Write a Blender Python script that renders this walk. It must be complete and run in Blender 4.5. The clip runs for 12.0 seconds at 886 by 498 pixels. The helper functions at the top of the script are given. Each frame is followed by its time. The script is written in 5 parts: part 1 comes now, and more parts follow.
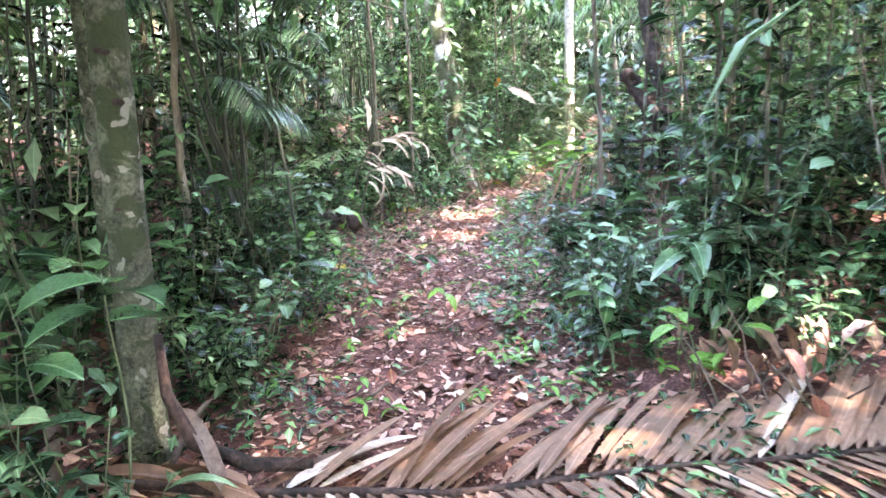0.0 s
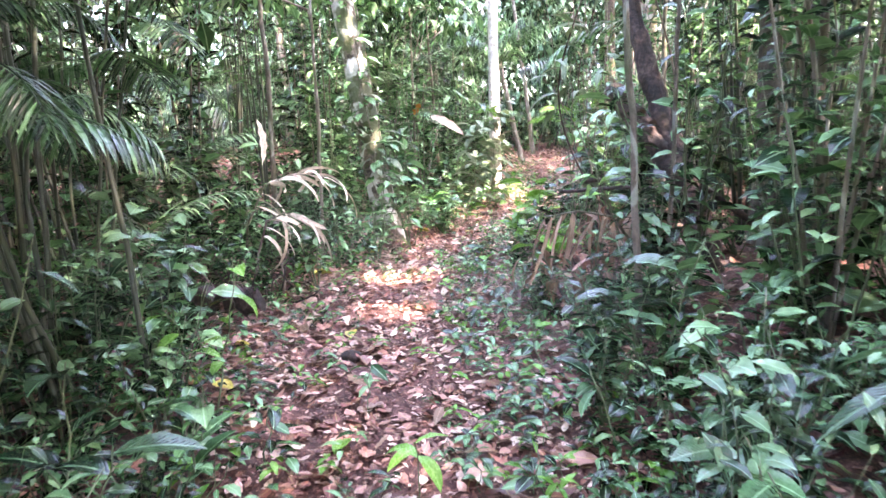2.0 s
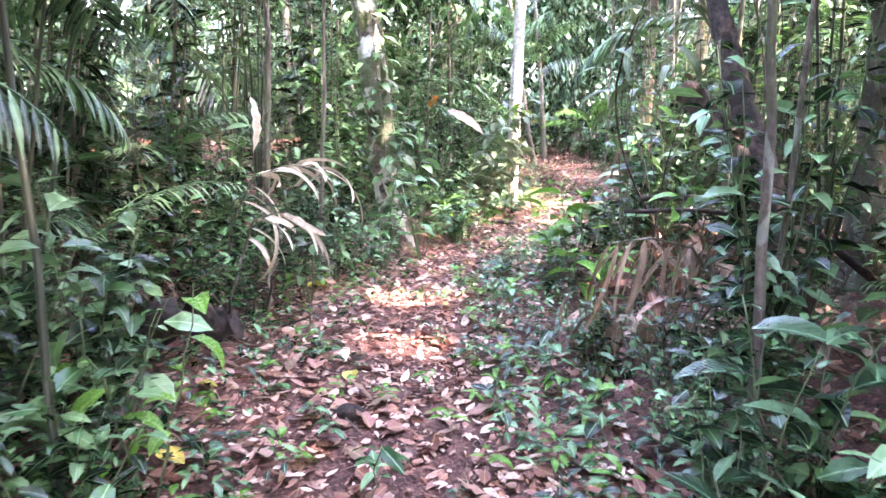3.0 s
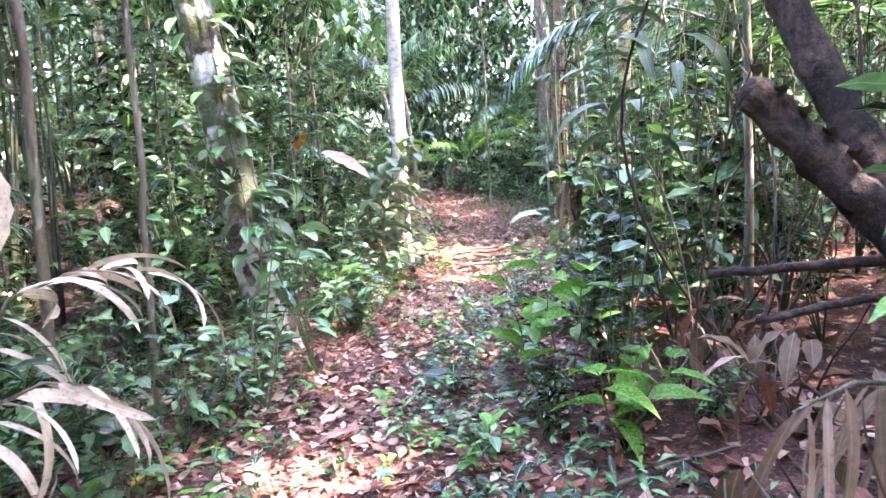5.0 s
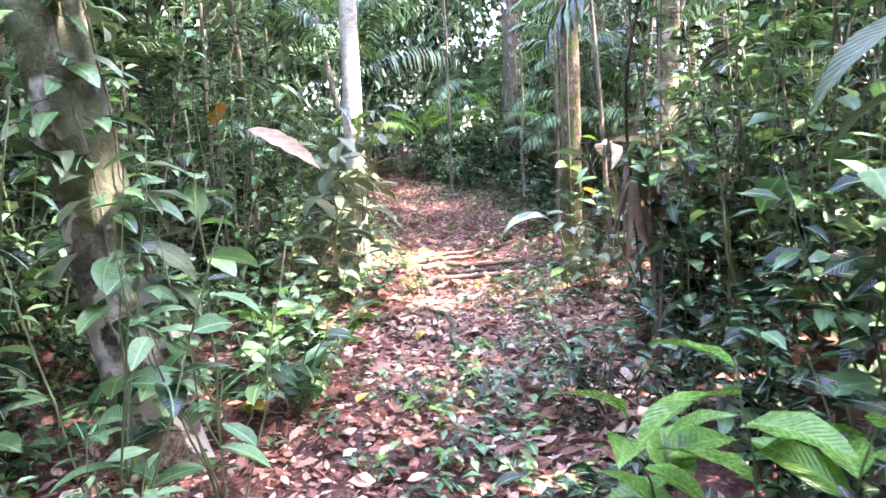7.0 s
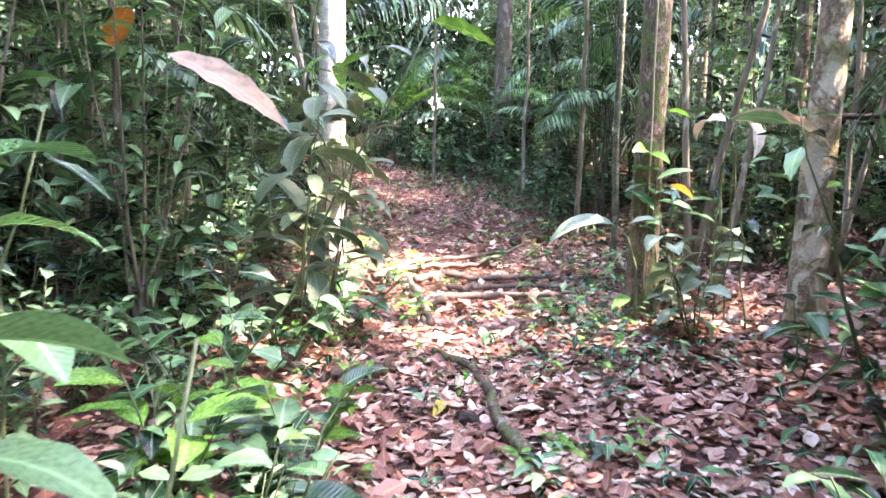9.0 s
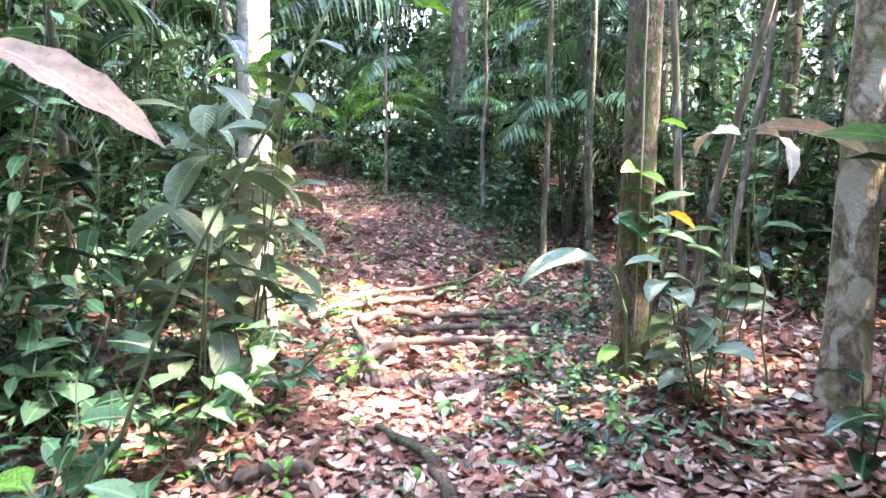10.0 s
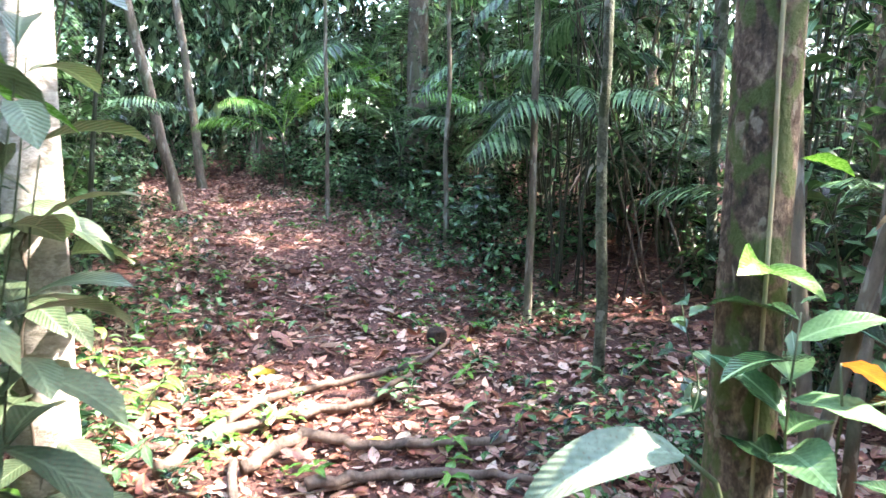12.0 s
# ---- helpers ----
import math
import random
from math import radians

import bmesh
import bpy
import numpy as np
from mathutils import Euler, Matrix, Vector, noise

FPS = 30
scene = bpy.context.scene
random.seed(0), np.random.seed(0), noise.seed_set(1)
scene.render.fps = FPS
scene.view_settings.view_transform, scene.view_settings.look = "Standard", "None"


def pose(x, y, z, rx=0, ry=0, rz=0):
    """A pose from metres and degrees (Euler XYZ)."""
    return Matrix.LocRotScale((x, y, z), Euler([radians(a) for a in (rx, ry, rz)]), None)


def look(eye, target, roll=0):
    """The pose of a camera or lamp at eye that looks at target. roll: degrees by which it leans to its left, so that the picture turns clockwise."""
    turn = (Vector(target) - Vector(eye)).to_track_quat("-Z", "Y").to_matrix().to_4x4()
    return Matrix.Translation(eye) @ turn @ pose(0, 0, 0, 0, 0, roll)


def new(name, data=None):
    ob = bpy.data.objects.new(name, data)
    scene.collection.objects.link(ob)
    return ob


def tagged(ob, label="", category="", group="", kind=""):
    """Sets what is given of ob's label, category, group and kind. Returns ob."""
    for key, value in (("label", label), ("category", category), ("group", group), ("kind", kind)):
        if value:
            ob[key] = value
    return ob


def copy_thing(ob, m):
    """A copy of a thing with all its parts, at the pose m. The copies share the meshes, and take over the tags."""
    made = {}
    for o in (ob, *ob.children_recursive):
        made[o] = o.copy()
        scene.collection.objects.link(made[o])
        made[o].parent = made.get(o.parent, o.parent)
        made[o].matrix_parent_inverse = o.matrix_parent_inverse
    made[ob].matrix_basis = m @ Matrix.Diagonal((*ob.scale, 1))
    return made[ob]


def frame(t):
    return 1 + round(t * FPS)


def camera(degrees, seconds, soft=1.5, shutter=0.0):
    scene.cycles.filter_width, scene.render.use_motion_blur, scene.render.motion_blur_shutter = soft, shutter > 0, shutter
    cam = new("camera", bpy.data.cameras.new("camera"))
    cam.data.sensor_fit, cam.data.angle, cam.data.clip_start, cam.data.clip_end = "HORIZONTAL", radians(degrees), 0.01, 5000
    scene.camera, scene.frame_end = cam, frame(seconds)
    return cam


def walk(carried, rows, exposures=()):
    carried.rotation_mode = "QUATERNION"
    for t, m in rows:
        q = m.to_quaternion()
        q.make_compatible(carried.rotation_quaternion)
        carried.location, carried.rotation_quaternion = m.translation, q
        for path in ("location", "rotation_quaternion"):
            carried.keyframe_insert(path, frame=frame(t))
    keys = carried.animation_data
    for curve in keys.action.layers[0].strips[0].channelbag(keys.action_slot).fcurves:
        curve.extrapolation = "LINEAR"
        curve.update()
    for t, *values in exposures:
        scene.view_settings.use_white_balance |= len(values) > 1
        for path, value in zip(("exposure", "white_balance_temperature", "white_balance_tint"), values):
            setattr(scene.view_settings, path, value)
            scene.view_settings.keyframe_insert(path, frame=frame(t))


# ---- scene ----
cam = camera(65.7, 12.0, soft=1.5, shutter=0.25)
METRES, EYE, TILT, LEAN, TURN = 12.5, 1.66, -10.5, 2.5, 0.0
ROWS = [
    (0.0, 0.0, 0.0, 0.0, 0.0, 0.0, -0.0),
    (0.5, -0.0055, 0.048, 0.0012, 1.59, -0.54, -2.71),
    (1.0, -0.0086, 0.0888, 0.0103, 1.75, 0.75, -2.63),
    (1.5, -0.0198, 0.1334, 0.0209, -3.6, 2.0, 0.77),
    (2.0, -0.0231, 0.173, 0.0281, -8.85, 2.88, 1.51),
    (2.5, -0.023, 0.216, 0.0393, -6.77, 3.47, 0.44),
    (3.0, -0.027, 0.257, 0.0435, -9.56, 2.76, -2.27),
    (5.0, -0.0204, 0.4253, 0.0863, -20.54, 5.52, 4.59),
    (5.5, -0.0144, 0.458, 0.0901, -22.83, 4.3, 4.31),
    (6.0, 0.0019, 0.5016, 0.1037, -21.72, 5.48, 2.78),
    (6.5, 0.0105, 0.5526, 0.1129, -24.48, 2.43, 3.84),
    (7.0, 0.0166, 0.5859, 0.1259, -25.74, 3.68, 4.82),
    (9.0, 0.0564, 0.7415, 0.1503, -30.01, 2.37, 2.14),
    (9.5, 0.0788, 0.7713, 0.1608, -30.42, 1.75, 3.12),
    (10.0, 0.0949, 0.7967, 0.1671, -33.49, 2.97, 3.07),
    (10.5, 0.1149, 0.8173, 0.1819, -32.77, 6.44, 3.59),
    (11.0, 0.1501, 0.8471, 0.193, -34.52, 3.61, 1.58),
    (11.5, 0.1691, 0.8812, 0.2029, -34.49, 2.76, 2.62),
    (12.0, 0.1862, 0.9113, 0.2108, -36.28, 2.17, 3.66),
]
walk(cam, [(t, pose(0, 0, EYE, TILT, LEAN, TURN) @ pose(METRES * x, METRES * y, METRES * z, 90 + pitch, roll, yaw)) for t, x, y, z, yaw, pitch, roll in ROWS],
     exposures=[(0.0, 5.95, 7850, 26), (1.6, 5.98, 7900, 32), (5.0, 5.7, 7400, 34), (8.0, 5.52, 7700, 35), (9.5, 5.4, 7550, 29), (10.5, 5.32, 7250, 22), (12.0, 5.1, 7350, 19)])

# ---- light ----
SUN_FROM = Vector((0.52, -0.35, 0.78)).normalized()
world = bpy.data.worlds.new("world")
scene.world = world
world.use_nodes = True
wn = world.node_tree
sky = wn.nodes.new("ShaderNodeTexSky")
sky.sky_type = "NISHITA"
sky.sun_disc = False
sky.sun_elevation = math.asin(SUN_FROM.z)
sky.sun_rotation = math.atan2(SUN_FROM.x, SUN_FROM.y)
sky.air_density, sky.dust_density, sky.ozone_density = 1.0, 1.0, 1.5
wn.links.new(sky.outputs[0], wn.nodes["Background"].inputs[0])
wn.nodes["Background"].inputs[1].default_value = 0.15
sun = new("sun", bpy.data.lights.new("sun", "SUN"))
sun.data.energy, sun.data.angle, sun.data.color = 1.55, radians(1.2), (1.0, 0.97, 0.93)
sun.matrix_world = look(SUN_FROM * 50, (0, 0, 0))

rng = np.random.default_rng(7)


# ---- materials ----
def shader(name):
    m = bpy.data.materials.new(name)
    m.use_nodes = True
    nt = m.node_tree
    return m, nt, nt.nodes["Principled BSDF"], lambda kind: nt.nodes.new("ShaderNode" + kind), nt.links.new


def ramp(add, stops, smooth=True):
    r = add("ValToRGB")
    if not smooth:
        r.color_ramp.interpolation = "CONSTANT"
    e = r.color_ramp.elements
    while len(e) < len(stops):
        e.new(0.5)
    for el, (p, c) in zip(e, stops):
        el.position, el.color = p, (*c, 1)
    return r


def leaf_material(name, stops, rough=0.35, glow=0.2, veins=14, spots=0.0, shine=(1.1, 1.3, 0.8), gloss=0.35):
    """A leaf: colour by leaf and by plant, side veins, gloss, some light through the blade."""
    m, nt, bsdf, add, link = shader(name)
    geo, info, uv = add("NewGeometry"), add("ObjectInfo"), add("UVMap")
    mix = add("Math"); mix.operation = "MULTIPLY_ADD"
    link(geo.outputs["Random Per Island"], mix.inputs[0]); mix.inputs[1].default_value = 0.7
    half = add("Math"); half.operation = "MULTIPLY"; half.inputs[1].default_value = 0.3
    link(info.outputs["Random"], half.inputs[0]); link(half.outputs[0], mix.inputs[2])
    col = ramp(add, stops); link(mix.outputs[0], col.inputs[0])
    sep = add("SeparateXYZ"); link(uv.outputs[0], sep.inputs[0])
    off = add("Math"); off.operation = "SUBTRACT"; off.inputs[1].default_value = 0.5; link(sep.outputs[0], off.inputs[0])
    ab = add("Math"); ab.operation = "ABSOLUTE"; link(off.outputs[0], ab.inputs[0])
    slant = add("Math"); slant.operation = "MULTIPLY_ADD"; link(ab.outputs[0], slant.inputs[0]); slant.inputs[1].default_value = -0.55; link(sep.outputs[1], slant.inputs[2])
    freq = add("Math"); freq.operation = "MULTIPLY"; freq.inputs[1].default_value = veins * 6.283; link(slant.outputs[0], freq.inputs[0])
    wave = add("Math"); wave.operation = "SINE"; link(freq.outputs[0], wave.inputs[0])
    rib = add("Math"); rib.operation = "LESS_THAN"; rib.inputs[1].default_value = 0.035; link(ab.outputs[0], rib.inputs[0])
    tc = add("TexCoord")
    nz = add("TexNoise"); nz.inputs["Scale"].default_value = 22; nz.inputs["Detail"].default_value = 4; link(tc.outputs["Object"], nz.inputs["Vector"])
    var = add("MixRGB"); var.blend_type = "MULTIPLY"; var.inputs[0].default_value = 0.8
    vr = ramp(add, [(0.3, (0.62, 0.66, 0.6)), (0.62, (1.15, 1.1, 1.05))]); link(nz.outputs[0], vr.inputs[0])
    link(col.outputs[0], var.inputs[1]); link(vr.outputs[0], var.inputs[2])
    ribmix = add("MixRGB"); ribmix.inputs[2].default_value = (*[c * 1.6 + 0.03 for c in stops[-1][1]], 1)
    rf = add("Math"); rf.operation = "MULTIPLY"; rf.inputs[1].default_value = 0.28; link(rib.outputs[0], rf.inputs[0])
    link(rf.outputs[0], ribmix.inputs[0]); link(var.outputs[0], ribmix.inputs[1])
    out = ribmix
    if spots:
        sn = add("TexNoise"); sn.inputs["Scale"].default_value = 60; sn.inputs["Detail"].default_value = 5; link(tc.outputs["Object"], sn.inputs["Vector"])
        sr = ramp(add, [(0.58, (0, 0, 0)), (0.66, (1, 1, 1))]); link(sn.outputs[0], sr.inputs[0])
        sm = add("MixRGB"); sm.inputs[2].default_value = (0.16, 0.09, 0.045, 1)
        sf = add("Math"); sf.operation = "MULTIPLY"; sf.inputs[1].default_value = spots; link(sr.outputs[0], sf.inputs[0])
        link(sf.outputs[0], sm.inputs[0]); link(out.outputs[0], sm.inputs[1])
        out = sm
    link(out.outputs[0], bsdf.inputs["Base Color"])
    rr = add("MapRange"); rr.inputs[3].default_value, rr.inputs[4].default_value = rough - 0.1, rough + 0.12
    link(nz.outputs[0], rr.inputs[0]); link(rr.outputs[0], bsdf.inputs["Roughness"])
    bump = add("Bump"); bump.inputs["Strength"].default_value = 0.22; bump.inputs["Distance"].default_value = 0.004
    link(wave.outputs[0], bump.inputs["Height"]); link(bump.outputs[0], bsdf.inputs["Normal"])
    bsdf.inputs["Specular IOR Level"].default_value = gloss
    tr = add("BsdfTranslucent"); tint = add("MixRGB"); tint.blend_type = "MULTIPLY"; tint.inputs[0].default_value = 1
    tint.inputs[2].default_value = (*shine, 1); link(out.outputs[0], tint.inputs[1]); link(tint.outputs[0], tr.inputs[0])
    ms = add("MixShader"); ms.inputs[0].default_value = glow
    link(bsdf.outputs[0], ms.inputs[1]); link(tr.outputs[0], ms.inputs[2])
    link(ms.outputs[0], nt.nodes["Material Output"].inputs[0])
    return m


def bark_material(name, stops, patch=None, scale=6.0, stretch=0.35, rough=0.85, bump=0.5, moss=None):
    """Bark: streaked base colour, lichen patches with firm edges, moss, relief."""
    m, nt, bsdf, add, link = shader(name)
    tc, info = add("TexCoord"), add("ObjectInfo")
    mp = add("Mapping"); mp.inputs["Scale"].default_value = (1, 1, stretch); link(tc.outputs["Object"], mp.inputs[0])
    shift = add("VectorMath"); shift.operation = "ADD"; link(mp.outputs[0], shift.inputs[0])
    sc = add("VectorMath"); sc.operation = "SCALE"; sc.inputs[0].default_value = (7, 3, 5); link(info.outputs["Random"], sc.inputs["Scale"]); link(sc.outputs[0], shift.inputs[1])
    n1 = add("TexNoise"); n1.inputs["Scale"].default_value = scale * 4; n1.inputs["Detail"].default_value = 8; n1.inputs["Roughness"].default_value = 0.65; link(shift.outputs[0], n1.inputs["Vector"])
    n2 = add("TexNoise"); n2.inputs["Scale"].default_value = scale * 0.8; n2.inputs["Detail"].default_value = 4; link(shift.outputs[0], n2.inputs["Vector"])
    col = ramp(add, stops); mixer = add("Math"); mixer.operation = "MULTIPLY_ADD"; mixer.inputs[1].default_value = 0.55
    h = add("Math"); h.operation = "MULTIPLY"; h.inputs[1].default_value = 0.45
    link(n2.outputs[0], h.inputs[0]); link(n1.outputs[0], mixer.inputs[0]); link(h.outputs[0], mixer.inputs[2]); link(mixer.outputs[0], col.inputs[0])
    out = col
    for spec in (patch, moss):
        if not spec:
            continue
        colour, size, lo, hi, power = spec
        pn = add("TexNoise"); pn.inputs["Scale"].default_value = size; pn.inputs["Detail"].default_value = 3; pn.inputs["Distortion"].default_value = 0.6
        link(shift.outputs[0], pn.inputs["Vector"])
        pr = ramp(add, [(lo, (0, 0, 0)), (hi, (1, 1, 1))]); link(pn.outputs[0], pr.inputs[0])
        f = add("Math"); f.operation = "MULTIPLY"; f.inputs[1].default_value = power; link(pr.outputs[0], f.inputs[0])
        pm = add("MixRGB"); pm.inputs[2].default_value = (*colour, 1)
        link(f.outputs[0], pm.inputs[0]); link(out.outputs[0], pm.inputs[1])
        out = pm
    link(out.outputs[0], bsdf.inputs["Base Color"])
    bsdf.inputs["Roughness"].default_value = rough
    b = add("Bump"); b.inputs["Strength"].default_value = bump; b.inputs["Distance"].default_value = 0.02
    link(n1.outputs[0], b.inputs["Height"]); link(b.outputs[0], bsdf.inputs["Normal"])
    return m


# Near-black stops deepen shaded gaps between leaves, pale stops stand for sky sheen.
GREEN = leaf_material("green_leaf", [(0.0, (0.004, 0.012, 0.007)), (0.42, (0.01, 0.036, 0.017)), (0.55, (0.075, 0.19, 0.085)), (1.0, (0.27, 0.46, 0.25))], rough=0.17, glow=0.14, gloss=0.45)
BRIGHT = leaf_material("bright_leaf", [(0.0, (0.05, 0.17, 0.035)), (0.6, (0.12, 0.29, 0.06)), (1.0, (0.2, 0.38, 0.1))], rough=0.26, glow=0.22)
# Shade and sheen are put into this ramp's two ends as well.
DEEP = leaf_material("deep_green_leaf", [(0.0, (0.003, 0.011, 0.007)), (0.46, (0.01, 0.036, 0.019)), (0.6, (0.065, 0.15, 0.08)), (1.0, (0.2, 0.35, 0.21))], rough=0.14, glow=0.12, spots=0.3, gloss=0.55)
PALE = leaf_material("dusty_green_leaf", [(0.0, (0.03, 0.07, 0.036)), (0.5, (0.075, 0.125, 0.07)), (1.0, (0.2, 0.27, 0.17))], rough=0.42, glow=0.12, spots=0.6)
DUSTY = leaf_material("pale_dusty_leaf", [(0.0, (0.1, 0.17, 0.11)), (1.0, (0.28, 0.37, 0.28))], rough=0.4, glow=0.14, spots=0.5)
# Leaflet colour carries the contrast of shaded and lit fronds, near-black to pale.
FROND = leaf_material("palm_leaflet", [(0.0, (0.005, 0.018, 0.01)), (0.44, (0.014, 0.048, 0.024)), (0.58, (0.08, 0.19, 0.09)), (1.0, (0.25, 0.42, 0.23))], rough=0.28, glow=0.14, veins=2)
# Dark half paints the shade inside the foliage, pale half its lit leaves.
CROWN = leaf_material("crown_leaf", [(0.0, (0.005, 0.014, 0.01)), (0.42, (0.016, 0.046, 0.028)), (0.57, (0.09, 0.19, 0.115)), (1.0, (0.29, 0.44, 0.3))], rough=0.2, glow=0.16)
LITTER = leaf_material("fallen_leaf", [(0.0, (0.04, 0.013, 0.011)), (0.18, (0.13, 0.042, 0.035)), (0.36, (0.27, 0.1, 0.08)), (0.54, (0.42, 0.2, 0.16)), (0.7, (0.62, 0.4, 0.34)), (0.93, (0.82, 0.69, 0.61)), (1.0, (0.42, 0.34, 0.1))], rough=0.38, glow=0.06, spots=0.8, shine=(1.1, 0.95, 0.8))
DRY = leaf_material("dry_frond", [(0.0, (0.085, 0.046, 0.031)), (0.5, (0.19, 0.112, 0.076)), (1.0, (0.37, 0.25, 0.185))], rough=0.6, glow=0.12, veins=1, spots=0.7, shine=(1.1, 0.95, 0.8))
DRYPALE = leaf_material("bleached_frond", [(0.0, (0.42, 0.33, 0.26)), (0.5, (0.57, 0.48, 0.4)), (1.0, (0.76, 0.68, 0.59))], rough=0.6, glow=0.15, veins=1, spots=0.5, shine=(1.1, 0.95, 0.8))
WITHERED = leaf_material("withered_leaf", [(0.0, (0.17, 0.115, 0.09)), (1.0, (0.34, 0.26, 0.21))], rough=0.55, glow=0.1, veins=6, spots=0.7, shine=(1.1, 0.95, 0.8))
YELLOW = leaf_material("yellow_leaf", [(0.0, (0.5, 0.4, 0.08)), (1.0, (0.62, 0.5, 0.14))], rough=0.4, glow=0.2)
ORANGE = leaf_material("orange_leaf", [(0.0, (0.45, 0.13, 0.03)), (1.0, (0.6, 0.2, 0.05))], rough=0.5, glow=0.25, spots=0.5)
BARK = bark_material("brown_bark", [(0.36, (0.035, 0.026, 0.02)), (0.66, (0.17, 0.13, 0.1))], patch=((0.26, 0.28, 0.23), 8.0, 0.56, 0.6, 0.6), moss=((0.05, 0.08, 0.025), 5.0, 0.5, 0.65, 0.5), bump=1.0, scale=13, stretch=0.5)
MOTTLED = bark_material("mottled_bark", [(0.4, (0.022, 0.026, 0.015)), (0.6, (0.13, 0.15, 0.1))], patch=((0.026, 0.042, 0.013), 7.0, 0.52, 0.57, 0.9), moss=((0.26, 0.26, 0.22), 9.0, 0.63, 0.65, 0.85), bump=0.8, stretch=1.0, scale=14)
WHITE = bark_material("white_bark", [(0.36, (0.26, 0.23, 0.19)), (0.62, (0.6, 0.57, 0.5))], patch=((0.2, 0.19, 0.14), 12.0, 0.56, 0.62, 0.7), bump=0.6, scale=12, stretch=1.6)
MOSSY = bark_material("mossy_bark", [(0.38, (0.028, 0.018, 0.013)), (0.5, (0.12, 0.08, 0.058)), (0.62, (0.34, 0.25, 0.18))], patch=((0.36, 0.32, 0.25), 18.0, 0.6, 0.63, 0.6), moss=((0.075, 0.125, 0.03), 14.0, 0.5, 0.58, 0.85), bump=1.0, scale=16, stretch=0.6)
# The pale tan patches also put this trunk's sunlit spots into the bark colour.
TANBARK = bark_material("tan_lichen_sunlit_bark", [(0.38, (0.05, 0.035, 0.024)), (0.5, (0.2, 0.145, 0.09)), (0.62, (0.42, 0.33, 0.22))], patch=((0.52, 0.47, 0.36), 7.0, 0.52, 0.57, 0.8), moss=((0.16, 0.15, 0.04), 5.0, 0.5, 0.6, 0.7), bump=1.0, scale=14, stretch=0.8)
LICHEN = bark_material("lichen_bark", [(0.42, (0.035, 0.026, 0.02)), (0.58, (0.24, 0.19, 0.15))], patch=((0.58, 0.57, 0.51), 5.0, 0.48, 0.52, 0.9), moss=((0.05, 0.075, 0.022), 4.0, 0.47, 0.55, 0.85), bump=1.0, scale=10, stretch=1.0)
DARKWOOD = bark_material("dark_dead_wood", [(0.43, (0.01, 0.006, 0.005)), (0.5, (0.032, 0.018, 0.014)), (0.6, (0.085, 0.05, 0.038))], scale=7, bump=1.0, stretch=0.8)
ROOT = bark_material("grey_brown_root", [(0.3, (0.05, 0.032, 0.025)), (0.7, (0.24, 0.18, 0.14))], scale=10, bump=0.6)
STEM = bark_material("green_stem", [(0.2, (0.04, 0.07, 0.03)), (0.8, (0.12, 0.15, 0.07))], scale=8, rough=0.5, bump=0.1)
DARKSTEM = bark_material("dark_cane", [(0.2, (0.012, 0.018, 0.012)), (0.8, (0.05, 0.06, 0.035))], scale=8, rough=0.45, bump=0.1)
PALEVINE = bark_material("pale_vine", [(0.3, (0.2, 0.18, 0.1)), (0.7, (0.42, 0.38, 0.26))], scale=10, bump=0.3)
TWIG = bark_material("twig_bark", [(0.3, (0.04, 0.033, 0.025)), (0.7, (0.24, 0.2, 0.155))], patch=((0.36, 0.36, 0.31), 14.0, 0.58, 0.62, 0.6), moss=((0.05, 0.075, 0.025), 7.0, 0.5, 0.62, 0.5), scale=12, bump=0.5)
SOIL = bark_material("forest_soil", [(0.36, (0.022, 0.009, 0.008)), (0.5, (0.085, 0.032, 0.026)), (0.64, (0.22, 0.1, 0.08))], scale=13, stretch=1.0, rough=0.9, bump=1.0, patch=((0.26, 0.13, 0.095), 55.0, 0.56, 0.6, 0.7), moss=((0.05, 0.02, 0.017), 26.0, 0.55, 0.6, 0.7))


# ---- geometry helpers ----
def mesh_from(name, verts, faces, mats, uv=None, smooth=True):
    me = bpy.data.meshes.new(name)
    me.from_pydata(verts if isinstance(verts, list) else verts.tolist(), [], faces)
    for m in mats if isinstance(mats, (list, tuple)) else [mats]:
        me.materials.append(m)
    if smooth:
        me.polygons.foreach_set("use_smooth", np.ones(len(me.polygons), bool))
    layer = me.uv_layers.new(name="UVMap")
    if uv is not None:
        idx = np.empty(len(me.loops), np.int32)
        me.loops.foreach_get("vertex_index", idx)
        layer.data.foreach_set("uv", np.asarray(uv, float)[idx].ravel())
    me.update()
    return me


def unit(v):
    return v / np.maximum(np.linalg.norm(v, axis=-1, keepdims=True), 1e-9)


SHAPES = {"ovate": (0.75, 1.0), "lance": (1.0, 1.2), "strap": (0.16, 0.26), "drop": (0.5, 1.3), "obovate": (1.3, 0.7)}


